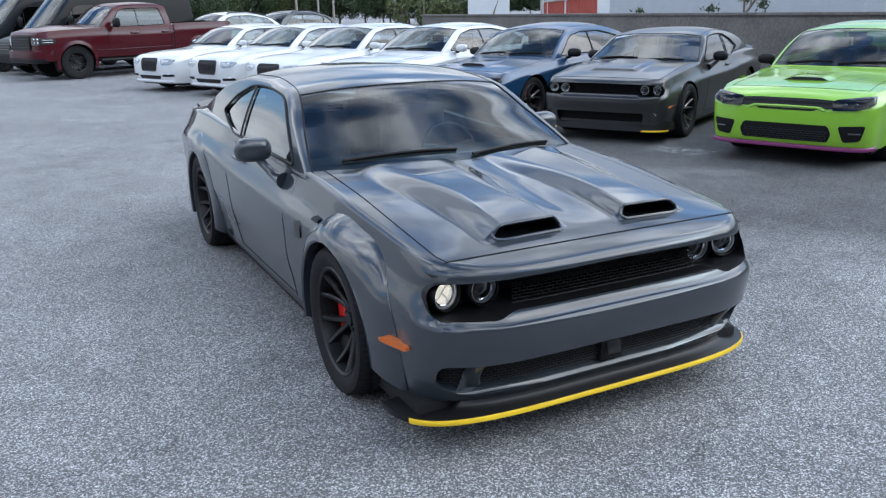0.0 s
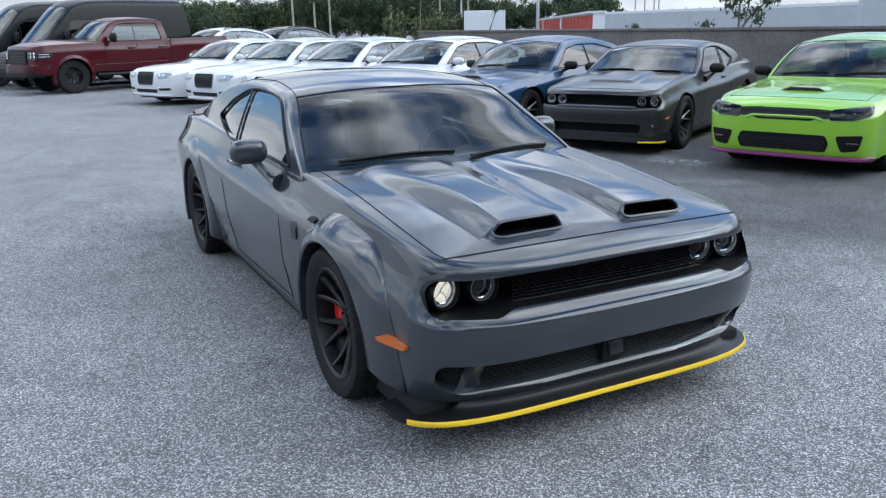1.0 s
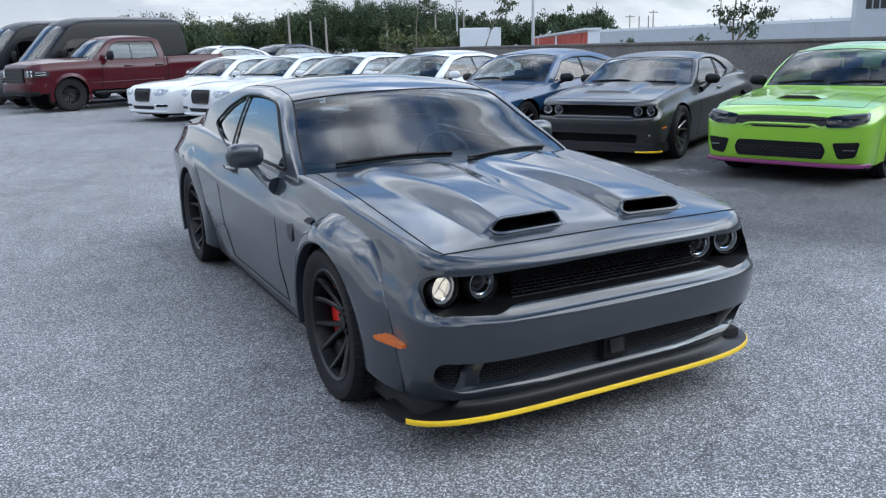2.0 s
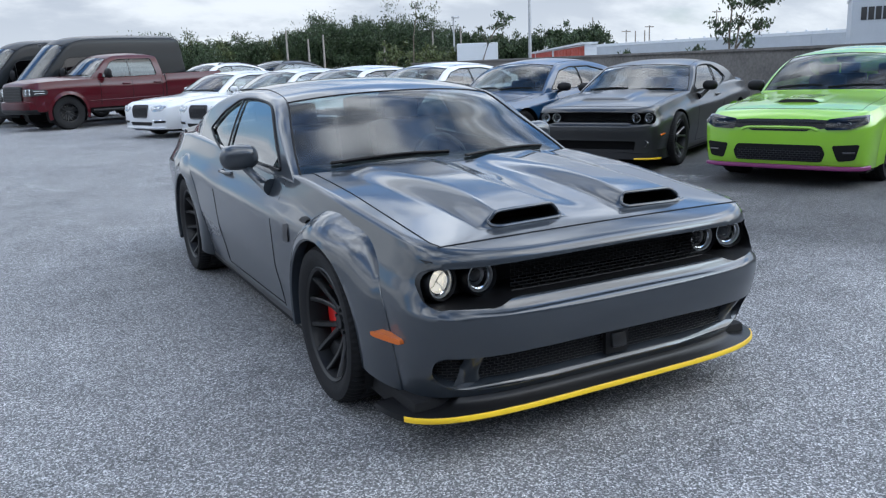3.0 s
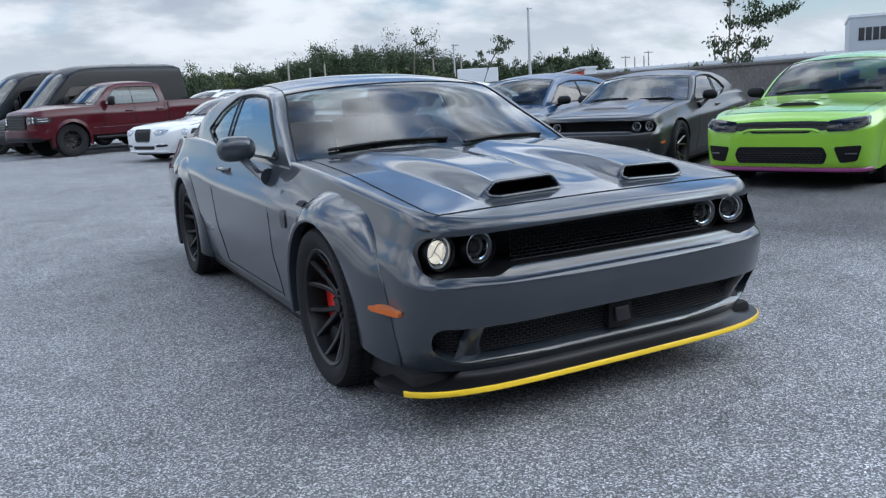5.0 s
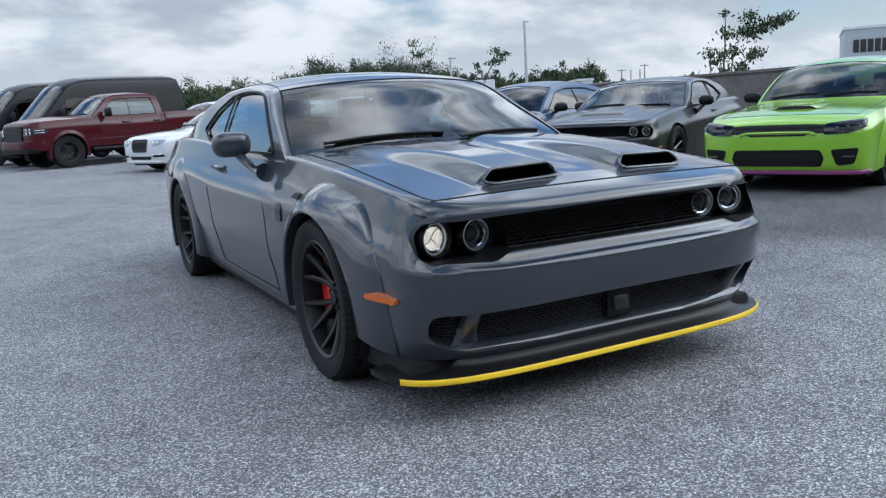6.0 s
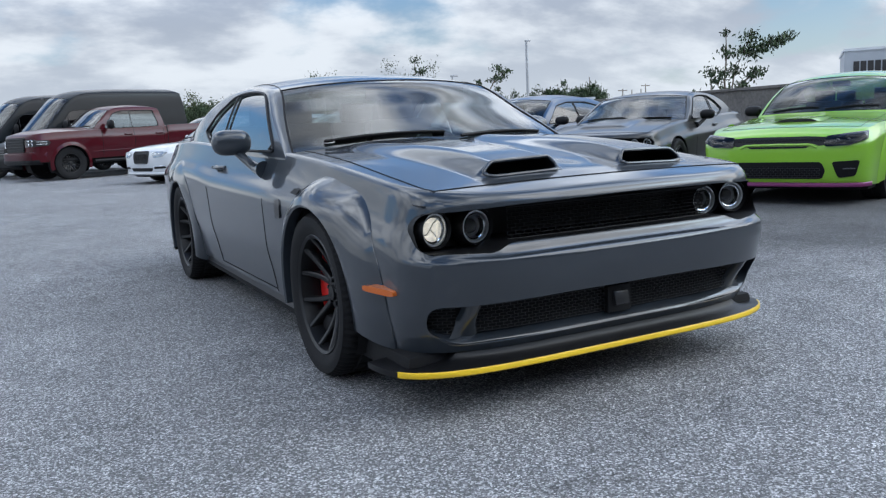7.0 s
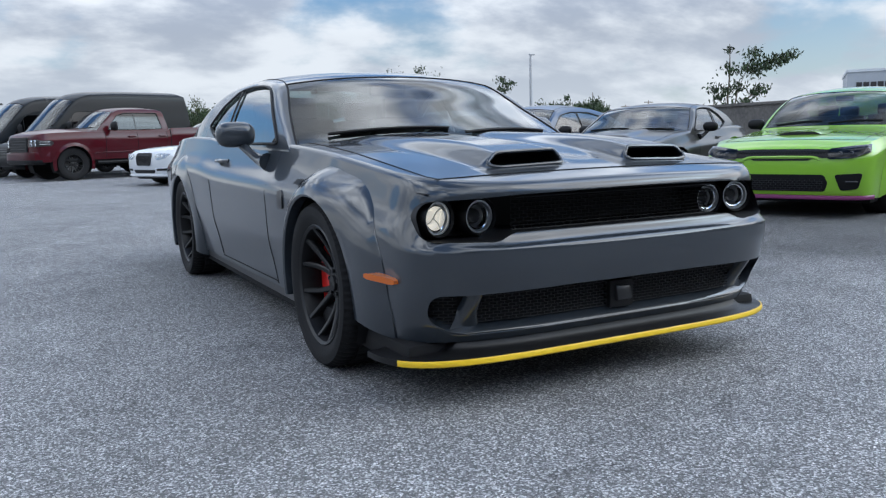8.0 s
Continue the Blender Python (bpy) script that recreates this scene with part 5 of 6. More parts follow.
    finish_car(car, sh, paint, CHARGER_DLO, wheels, 0.355, 0.262, 0.27, 5, (1.98, 2.98), [(-0.37, 1.6), (0.37, 1.6), (-0.35, 2.55), (0.35, 2.55)], (1.0, 1.05, 1.02), BLACK, 1.35, 3.0, 3.75, caliper=1, spoke_mat=SPOKE if not wide else None)
    return car


SALOON = four_door(0.80, 1.485, 1.0)
SALOON_DLO = rounded([(0.93, 1.0), (1.38, 1.29), (1.75, 1.36), (2.4, 1.36), (3.0, 1.27), (3.3, 1.12), (3.2, 1.05), (2.2, 1.02)], 0.05)


def make_saloon(m, label, paint):
    sh = SALOON
    car = thing("sedan", m, label, "car", "parked row of cars")
    wheels = (0.0, 3.055)
    shell_body(car, sh, paint, wheels, 0.355, CABIN4)
    arch_lip(car, sh, paint, wheels, 0.355, 0.012, 0.05)
    grille = front_plate(car, sh, "grille", rounded([(-0.29, 0.765), (-0.315, 0.70), (-0.27, 0.50), (0.27, 0.50), (0.315, 0.70), (0.29, 0.765)], 0.05), BLACK, 0.016, "black mesh grille", 30)
    bm = bmesh.new()
    mesh_bars(bm, -0.26, 0.26, 0.53, 0.74, lambda x: sh.front(x, 0.62) - 0.02, 0.022, 0.03, 0.003)
    part("grille_lattice", bm, SATIN, car)
    bm = bmesh.new()
    poly = rounded([(-0.30, 0.775), (-0.325, 0.70), (-0.28, 0.49), (0.28, 0.49), (0.325, 0.70), (0.30, 0.775)], 0.05)
    tube(bm, [(x, sh.front(x, z) - 0.014, z) for x, z in poly], 0.012, 6, closed=True)
    part("grille_surround", bm, SATIN, car)
    for s in (-1, 1):
        lamp_unit(car, sh, rounded([(0.43, 0.755), (0.43, 0.69), (0.55, 0.62), (0.80, 0.645), (0.87, 0.745), (0.72, 0.775)], 0.02), s, 0.036, ((0.56, 0.695), (0.69, 0.705)), SILVER)
        front_plate(car, sh, "fog_slot", mirrored(rounded([(0.52, 0.41), (0.52, 0.36), (0.84, 0.37), (0.84, 0.42)], 0.02), s), BLACK, 0.005)
        bm = bmesh.new()
        tube(bm, [(s * x, sh.front(x, 0.425) - 0.006, 0.425 + 0.01 * (x - 0.5)) for x in np.linspace(0.5, 0.84, 8)], 0.007, 6)
        part("fog_strip", bm, CHROME, car)
        for y0 in (0.95, 1.98, 3.0):
            gap_line(car, [(s * (sh.side(y0, z) + 0.001), y0 + 0.04 * (z - 0.6), z) for z in np.linspace(0.26, 0.97, 14)])
        for y0 in (1.85, 2.85):
            bm = bmesh.new()
            tube(bm, [(s * (sh.side(y, 0.86) + d), y, 0.86) for y, d in ((y0 - 0.1, 0), (y0 - 0.07, 0.03), (y0 + 0.07, 0.03), (y0 + 0.1, 0))], 0.012, 6)
            part("door_handle", bm, paint, car)
        gap_line(car, [(s * (0.70 - 0.02 * t), -0.75 + 1.4 * t, sh.ztop(0.70 - 0.02 * t, -0.75 + 1.4 * t) + 0.0005) for t in np.linspace(0, 1, 16)])
    front_plate(car, sh, "lower_grille", rounded([(-0.46, 0.385), (-0.42, 0.305), (0.42, 0.305), (0.46, 0.385)], 0.02), BLACK, 0.005, n=30)
    bm = bmesh.new()
    rows = [[(x, sh.front(x, 0.26) - o, 0.245 + dz) for dz, o in ((0.04, 0.0), (0.025, 0.03), (0.0, 0.035), (-0.03, 0.0))] for x in np.linspace(-0.88, 0.88, 31)]
    grid(bm, rows)
    part("bumper_lip", bm, paint, car)
    finish_car(car, sh, paint, SALOON_DLO, wheels, 0.355, 0.255, 0.24, 5, (1.98, 2.98), [(-0.37, 1.6), (0.37, 1.6), (-0.35, 2.55), (0.35, 2.55)], (1.0, 1.05, 1.05), paint, 1.38, 3.0, 3.75)
    bm = bmesh.new()
    box(bm, -0.022, 0.022, 2.84, 2.96, sh.roof(2.9, 0)[2] - 0.02, sh.roof(2.9, 0)[2] + 0.04, 0.012)
    part("aerial_fin", bm, paint, car)
    return car


# pickup
TRUCK = Shell(
    yf=[(0.45, -1.0), (0.6, -1.08), (0.8, -1.06), (1.2, -1.03), (1.27, -0.98), (1.33, -0.86)],
    yr=[(0.45, 4.95), (0.8, 5.0), (1.3, 4.98), (1.45, 4.97)],
    wide=[(-1.05, 0.98), (-0.4, 0.995), (0.5, 1.005), (3.0, 1.005), (5.0, 0.99)],
    zs=[(-1.05, 1.225), (-0.7, 1.285), (0.0, 1.315), (0.8, 1.325), (1.6, 1.31), (2.86, 1.32), (2.96, 1.39), (5.0, 1.42)],
    zc=[(-1.05, 1.25), (-0.7, 1.37), (0.0, 1.42), (0.8, 1.42), (1.6, 1.40), (2.86, 1.40), (2.96, 1.39), (5.0, 1.42)],
    zu=[(0.72, 1.33), (1.0, 1.60), (1.3, 1.85), (1.55, 1.93), (2.1, 1.95), (2.6, 1.93), (2.80, 1.88), (2.90, 1.35)],
    xb=[(0.7, 0.93), (2.0, 0.945), (3.3, 0.94)], xr=[(0.7, 0.74), (2.0, 0.745), (3.3, 0.74)],
    cr=[(0.72, 0.02), (1.3, 0.05), (2.1, 0.07), (2.8, 0.05), (2.9, 0.03)], bow=[(0.72, 0.16), (1.3, 0.09), (2.1, 0.0), (2.9, -0.04)],
    p=4.4, corner=0.5, base=(0.55, 0.55, 0.6), crease=0.2, tuck=0.05, rearp=9.0, zref=1.9)


def make_truck(m, label, paint):
    sh = TRUCK
    car = thing("pickup_truck", m, label, "truck")
    wheels = (0.0, 3.79)
    r = 0.45
    cabin = [(-0.8, 0.66), (0.8, 0.66), (0.8, 2.86), (-0.8, 2.86)]
    bed = [(-0.84, 3.02), (0.84, 3.02), (0.84, 4.9), (-0.84, 4.9)]
    shell_body(car, sh, paint, wheels, r, cabin, 120, 26, 18, [bed])
    arch_lip(car, sh, paint, wheels, r, 0.035, 0.09)
    bm = bmesh.new()
    box(bm, -0.84, 0.84, 3.02, 4.9, 0.85, 0.88)
    for x0, x1, y0, y1 in ((-0.85, -0.83, 3.01, 4.91), (0.83, 0.85, 3.01, 4.91), (-0.85, 0.85, 3.0, 3.02), (-0.85, 0.85, 4.9, 4.92)):
        box(bm, x0, x1, y0, y1, 0.85, 1.385)
    part("bed_liner", bm, BLACK, car, smooth=False)
    front_plate(car, sh, "grille", rounded([(-0.61, 1.19), (-0.57, 0.80), (0.57, 0.80), (0.61, 1.19)], 0.06), BLACK, 0.02, n=30)
    bm = bmesh.new()
    for z in (0.87, 0.94, 1.01, 1.08, 1.15):
        tube(bm, [(x, sh.front(x, z) - 0.025, z) for x in np.linspace(-0.55, 0.55, 12)], 0.014, 6)
    for x in (-0.57, 0.57):
        tube(bm, [(x, sh.front(x, z) - 0.02, z) for z in np.linspace(0.82, 1.12, 5)], 0.018, 6)
    part("grille_bars", bm, BLACK, car)
    for s in (-1, 1):
        lamp_unit(car, sh, rounded([(0.62, 1.12), (0.62, 0.93), (0.95, 0.94), (0.975, 1.08), (0.9, 1.13)], 0.03), s, 0.05, ((0.72, 1.07), (0.85, 1.07), (0.72, 0.98), (0.85, 0.98)))
        bm = bmesh.new()
        poly = rounded([(-0.98, 1.10), (-0.97, 0.94), (-0.60, 0.955), (-0.52, 1.03), (-0.60, 1.10)], 0.03)
        panel(bm, poly, lambda y, z: (s * (sh.side(y, z) * max(1 - min(max(sh.y0 - y, 0) / (sh.y0 - sh.nose), 1) ** sh.p, 0) ** (1 / sh.p)), y, z), 0.012, (s, 0, 0), 0.02, 16, 3)
        wrap = part("headlight_wrap", bm, SATIN, car)
        bm = bmesh.new()
        for z in (1.0, 1.06):
            tube(bm, [(s * (sh.side(y, z) * max(1 - min(max(sh.y0 - y, 0) / (sh.y0 - sh.nose), 1) ** sh.p, 0) ** (1 / sh.p) + 0.016), y, z) for y in np.linspace(-0.90, -0.64, 8)], 0.008, 6)
        part("lamp_strip", bm, SILVER, wrap)
        front_plate(car, sh, "fog_lamp", mirrored(rounded([(0.66, 0.76), (0.66, 0.69), (0.86, 0.69), (0.86, 0.76)], 0.02), s), BLACK, 0.02)
        for y0 in (0.92, 1.88, 2.82):
            gap_line(car, [(s * (sh.side(y0, z) + 0.001), y0, z) for z in np.linspace(0.6, 1.29, 10)], 0.006)
        gap_line(car, [(s * (sh.side(2.94, z) + 0.003), 2.94, z) for z in np.linspace(0.6, 1.38, 10)], 0.012)
        for y0 in (1.7, 2.66):
            bm = bmesh.new()
            tube(bm, [(s * (sh.side(y, 1.17) + d), y, 1.17) for y, d in ((y0 - 0.12, 0), (y0 - 0.09, 0.04), (y0 + 0.09, 0.04), (y0 + 0.12, 0))], 0.018, 6)
            part("door_handle", bm, paint, car)
        bm = bmesh.new()
        tube(bm, [(s * 1.0, y, 0.47) for y in np.linspace(0.62, 2.85, 6)], 0.045, 10)
        part("side_step", bm, BLACK, car)
        gap_line(car, [(s * (sh.side(y, 0.74) + 0.004), y, 0.74 + 0.012 * (y - 1)) for y in np.linspace(0.6, 2.8, 8)], 0.012, paint, "door_moulding")
    bm = bmesh.new()
    rows = [[(x, sh.front(x, 0.7) - o, z) for z, o in ((0.80, 0.02), (0.78, 0.07), (0.60, 0.08), (0.52, 0.03))] for x in np.linspace(-0.97, 0.97, 25)]
    grid(bm, rows)
    part("front_bumper", bm, paint, car)
    bm = bmesh.new()
    rows = [[(x, sh.front(x, 0.7) - o, z) for z, o in ((0.585, 0.085), (0.575, 0.09), (0.50, 0.07), (0.46, 0.0))] for x in np.linspace(-0.95, 0.95, 25)]
    grid(bm, rows)
    part("air_dam", bm, BLACK, car)
    dlo = rounded([(1.02, 1.36), (1.36, 1.76), (1.6, 1.84), (2.62, 1.84), (2.70, 1.38), (2.0, 1.36)], 0.05)
    finish_car(car, sh, paint, dlo, wheels, r, 0.262, 0.29, 8, (1.88,), [(-0.42, 1.45), (0.42, 1.45), (-0.4, 2.2), (0.4, 2.2)], (1.15, 1.12, 1.46, (0.13, 0.14, 0.14)), BLACK, 1.3, 2.80, 2.88, floor=0.62, n=34, w=0.84, glass=PRIVACY)
    return car


VAN = Shell(
    yf=[(0.35, -0.92), (0.6, -1.0), (0.85, -0.97), (1.05, -0.88), (1.15, -0.75), (1.25, -0.5)],
    yr=[(0.35, 4.95), (0.8, 5.0), (1.3, 4.98)],
    wide=[(-1.0, 0.93), (-0.3, 0.97), (0.5, 1.0), (5.0, 1.0)],
    zs=[(-1.0, 0.98), (-0.6, 1.08), (-0.2, 1.15), (0.4, 1.22), (1.2, 1.25), (5.0, 1.25)],
    zc=[(-1.0, 1.02), (-0.6, 1.18), (-0.2, 1.28), (0.4, 1.3), (5.0, 1.3)],
    zu=[(-0.12, 1.17), (0.3, 1.62), (0.7, 2.05), (1.0, 2.35), (1.25, 2.50), (1.6, 2.57), (3.0, 2.61), (4.6, 2.60), (4.85, 2.54), (5.0, 1.3)],
    xb=[(-0.2, 0.93), (0.6, 0.99), (5.0, 1.0)], xr=[(-0.2, 0.72), (0.6, 0.78), (1.4, 0.82), (5.0, 0.84)],
    cr=[(-0.12, 0.03), (1.0, 0.10), (1.8, 0.12), (4.6, 0.12), (5.0, 0.05)], bow=[(-0.12, 0.28), (1.0, 0.16), (1.6, 0.0), (5.0, 0.0)],
    p=4.5, corner=0.6, base=(0.38, 0.35, 0.4), crease=0.3, tuck=0.02, rearp=9.0, zref=2.55)


def make_van(m, label, paint):
    sh = VAN
    car = thing("cargo_van", m, label, "van", "vans beside the pickup")
    wheels = (0.0, 3.6)
    r = 0.355
    shell_body(car, sh, paint, wheels, r, [(-0.8, 0.0), (0.8, 0.0), (0.8, 4.8), (-0.8, 4.8)], 110, 22, 14)
    arch_lip(car, sh, BLACK, wheels, r, 0.02, 0.07)
    front_plate(car, sh, "grille", rounded([(-0.50, 1.0), (-0.42, 0.72), (0.42, 0.72), (0.50, 1.0)], 0.05), BLACK, 0.012, n=24)
    bm = bmesh.new()
    for z in (0.78, 0.85, 0.92):
        tube(bm, [(x, sh.front(x, z) - 0.016, z) for x in np.linspace(-0.42, 0.42, 8)], 0.014, 6)
    part("grille_bars", bm, SATIN, car)
    front_plate(car, sh, "bumper_cover", rounded([(-0.86, 0.66), (-0.84, 0.42), (0.84, 0.42), (0.86, 0.66)], 0.05), BLACK, 0.02, n=24)
    for s in (-1, 1):
        lamp_unit(car, sh, rounded([(0.53, 0.98), (0.53, 0.82), (0.82, 0.86), (0.86, 1.04), (0.75, 1.05)], 0.04), s, 0.05, ((0.62, 0.91), (0.74, 0.94)))
        for y0 in (0.75, 1.75, 3.0):
            gap_line(car, [(s * (sh.side(y0, z) + 0.002), y0, z) for z in np.linspace(0.42, 1.2, 10)], 0.006)
        gap_line(car, [(s * (sh.side(y, 0.75) + 0.004), y, 0.75) for y in np.linspace(0.5, 4.9, 8)], 0.03, BLACK, "side_moulding")
    dlo = rounded([(0.42, 1.28), (0.86, 1.95), (1.0, 2.03), (1.6, 2.05), (1.62, 1.3)], 0.06)
    finish_car(car, sh, paint, dlo, wheels, r, 0.22, 0.24, 5, (0.85,), [(-0.42, 1.15), (0.42, 1.15)], (1.2, 0.62, 1.55, (0.11, 0.1, 0.19)), BLACK, 1.0, 4.85, 4.99, floor=0.6, n=34, w=0.84, glass=PRIVACY)
    return car


ROW_TURN = -68.7


def parked(x, y, overhang, turn=ROW_TURN):
    """The pose of a car whose nose stands at x, y."""
    m = pose(0, 0, 0, 0, 0, turn)
    return Matrix.Translation(Vector((x, y, 0)) + m @ Vector((0, overhang, 0))) @ m


make_charger(parked(5.3, 2.85, 0.96), "bright lime green four-door car with magenta splitter guard", GREEN, True, True)
make_coupe("coupe", parked(4.62, 5.27, 0.95, -61), "dark grey two-door muscle car with yellow corner guards", GUN, False)
make_charger(parked(3.72, 7.75, 0.96, -66), "metallic dark blue four-door car with black mirrors", BLUE, False, False)
saloon = make_saloon(parked(2.95, 10.2, 0.96, -67), "white four-door saloon with black mesh grille", WHITE)
for x, y in ((2.25, 12.65), (1.55, 15.0), (0.65, 17.2)):
    copy_thing(saloon, parked(x, y, 0.96, -67))
make_truck(Matrix.Translation((-0.55, 22.97, 0)) @ pose(-0.0, 0, 0, 0, 0, ROW_TURN) @ Matrix.Translation((-0.93, 0, 0)) @ Matrix.Scale(1.07, 4), "dark red crew-cab pickup truck with black wheels", RED)
van = make_van(parked(-2.4, 26.2, 1.0) @ Matrix.Scale(1.04, 4), "tall dark graphite cargo van with black mirrors", DARK)
copy_thing(van, parked(-3.8, 28.9, 1.0))


SUV = four_door(0.98, 1.80, 1.16)
SUV_DLO = rounded([(0.95, 1.17), (1.4, 1.58), (1.75, 1.66), (2.5, 1.66), (3.2, 1.55), (3.45, 1.36), (3.4, 1.22), (2.2, 1.18)], 0.05)


def make_suv(m, label, paint):
    sh = SUV
    car = thing("sport_utility_car", m, label, "car")
    wheels = (0.0, 3.0)
    shell_body(car, sh, paint, wheels, 0.37, CABIN4, 90, 20, 12)
    arch_lip(car, sh, BLACK, wheels, 0.37, 0.012, 0.05)
    front_plate(car, sh, "grille", rounded([(-0.45, 0.93), (-0.42, 0.72), (0.42, 0.72), (0.45, 0.93)], 0.03), BLACK, 0.01)
    for s in (-1, 1):
        lamp_unit(car, sh, rounded([(0.48, 0.94), (0.48, 0.84), (0.84, 0.86), (0.86, 0.95)], 0.02), s, 0.03, ((0.58, 0.89), (0.70, 0.9)))
        bm = bmesh.new()
        tube(bm, [Vector(sh.roof(y, s * 0.9)) + Vector((0, 0, 0.05 if 1.6 < y < 3.2 else 0.0)) for y in (1.55, 1.65, 2.4, 3.15, 3.25)], 0.018, 6)
        part("roof_rail", bm, BLACK, car)
    finish_car(car, sh, paint, SUV_DLO, wheels, 0.37, 0.23, 0.24, 5, (2.0, 3.0), [(-0.37, 1.6), (0.37, 1.6)], (1.02, 1.1, 1.22), BLACK, 1.38, 3.0, 3.75, n=28)
    return car


make_suv(parked(2.1, 25.7, 0.96, -66), "white sport utility car parked behind the row", WHITE)
make_suv(parked(4.8, 27.0, 0.96, -66), "dark grey sport utility car parked behind the row", GUN)


# ---- surroundings ----
CONCRETE = mat("weathered_concrete", (0.15, 0.14, 0.13), 0.9, 0, 0, 0.35, 1.2, 0.3, 30)
PANELS = mat("pale_metal_cladding", (0.40, 0.43, 0.46), 0.5, 0, 0, 0.08, 0.6)
COPING = mat("cladding_trim", (0.62, 0.65, 0.67), 0.5, 0, 0, 0.08, 2)
REDBOX = mat("faded_red_steel", (0.5, 0.10, 0.07), 0.6, 0, 0, 0.2, 2)
WHITEBOX = mat("white_trailer_skin", (0.62, 0.65, 0.67), 0.45, 0, 0, 0.06, 1)
POLE = mat("galvanised_pole", (0.42, 0.43, 0.44), 0.5, 0.3, 0, 0.1, 5)
WOODPOLE = mat("grey_wood_pole", (0.3, 0.27, 0.24), 0.9, 0, 0, 0.2, 5)
BARK = mat("bark", (0.16, 0.13, 0.10), 0.9, 0, 0, 0.3, 12, 0.5, 40)


def leaf_mat(name, c):
    m = mat(name, c, 0.55, 0, 0, 0.35, 1.5)
    nt = m.node_tree
    b = nt.nodes["Principled BSDF"]
    src = b.inputs["Base Color"].links[0].from_socket
    g, mr, mul = nt.nodes.new("ShaderNodeNewGeometry"), nt.nodes.new("ShaderNodeMapRange"), nt.nodes.new("ShaderNodeVectorMath")
    mr.inputs[3].default_value, mr.inputs[4].default_value = 0.55, 1.6
    nt.links.new(g.outputs["Random Per Island"], mr.inputs[0])
    mul.operation = "SCALE"
    nt.links.new(src, mul.inputs[0])
    nt.links.new(mr.outputs[0], mul.inputs["Scale"])
    nt.links.new(mul.outputs[0], b.inputs["Base Color"])
    return m


LEAF = leaf_mat("dark_foliage", (0.035, 0.06, 0.022))
LEAF2 = leaf_mat("olive_foliage", (0.075, 0.095, 0.03))


def beam_wall(name, a, b, h, t, material, label, category, cap=0.0, cap_mat=None, ribs=0.0):
    """A straight wall from a to b."""
    a, b = Vector(a), Vector(b)
    d = b - a
    th = thing(name, Matrix.Translation((a.x, a.y, 0)) @ Matrix.Rotation(math.atan2(d.y, d.x), 4, "Z"), label, category, kind="structure")
    bm = bmesh.new()
    box(bm, 0, d.length, -t / 2, t / 2, -0.2, h)
    if ribs:
        x = ribs
        while x < d.length:
            box(bm, x - 0.04, x + 0.04, -t / 2 - 0.03, -t / 2 + 0.01, 0, h - 0.02)
            box(bm, x - 0.04, x + 0.04, t / 2 - 0.01, t / 2 + 0.03, 0, h - 0.02)
            x += ribs
    part("wall", bm, material, th, smooth=False)
    if cap:
        bm = bmesh.new()
        box(bm, -0.05, d.length + 0.05, -t / 2 - 0.05, t / 2 + 0.05, h, h + cap, 0.01)
        part("coping", bm, cap_mat or material, th, smooth=False)
    return th


# added unseen wall behind the camera; its dull grey darkens what the cars reflect
beam_wall("unseen_south_wall", (-34.0, -15.0), (40.0, -15.0), 7.5, 0.3, CONCRETE, "plain grey wall added behind the camera to darken reflections", "wall", 0.1)
beam_wall("boundary_wall", (13.4, 28.6), (11.4, -5.2), 1.46, 0.2, CONCRETE, "low weathered grey concrete boundary wall", "wall", 0.06)
shed = beam_wall("warehouse", (95.6, 123.2), (89.2, -22.4), 3.25, 0.6, PANELS, "long pale grey metal-clad shed behind the wall", "building", 0.42, COPING, 12.8)
bm = bmesh.new()
for k in range(45):
    box(bm, 2 + k * 3.2, 2.25 + k * 3.2, -0.12, 0.12, 3.65, 3.9)
tagged(part("roof_studs", bm, COPING, shed, smooth=False), kind="stuff")
bm = bmesh.new()
box(bm, 0.8, 144, 0.8, 40, 0, 3.0)
part("shed_body", bm, PANELS, shed, smooth=False)



def storage_row(a, b, h, bays):
    """A low storage building with red roll-up doors between pale piers."""
    a, b = Vector((*a, 0)), Vector((*b, 0))
    d = b - a
    th = thing("storage_building", Matrix.Translation(a) @ Matrix.Rotation(math.atan2(d.y, d.x), 4, "Z"), "low pale storage building with faded red roller doors", "building")
    bm = bmesh.new()
    box(bm, 0, d.length, -0.9, 0, 0, h)
    part("wall", bm, WHITEBOX, th, smooth=False)
    bm = bmesh.new()
    box(bm, -0.1, d.length + 0.1, -1.0, 0.35, h, h + 0.16)
    part("roof", bm, COPING, th, smooth=False)
    w = d.length / bays
    for k in range(bays):
        if k % 11 == 9:
            continue
        bm = bmesh.new()
        box(bm, k * w + 0.12 * w, k * w + 0.9 * w, -0.05, 0.06, 0, h - 0.12)
        for j in range(3):
            x = k * w + (0.2 + 0.26 * j) * w
            box(bm, x, x + 0.1 * w, 0.05, 0.14, 0, h - 0.2)
        part("roller_door", bm, REDBOX, th, smooth=False)


storage_row((38.1, 49.0), (83.5, 124.5), 2.45, 26)

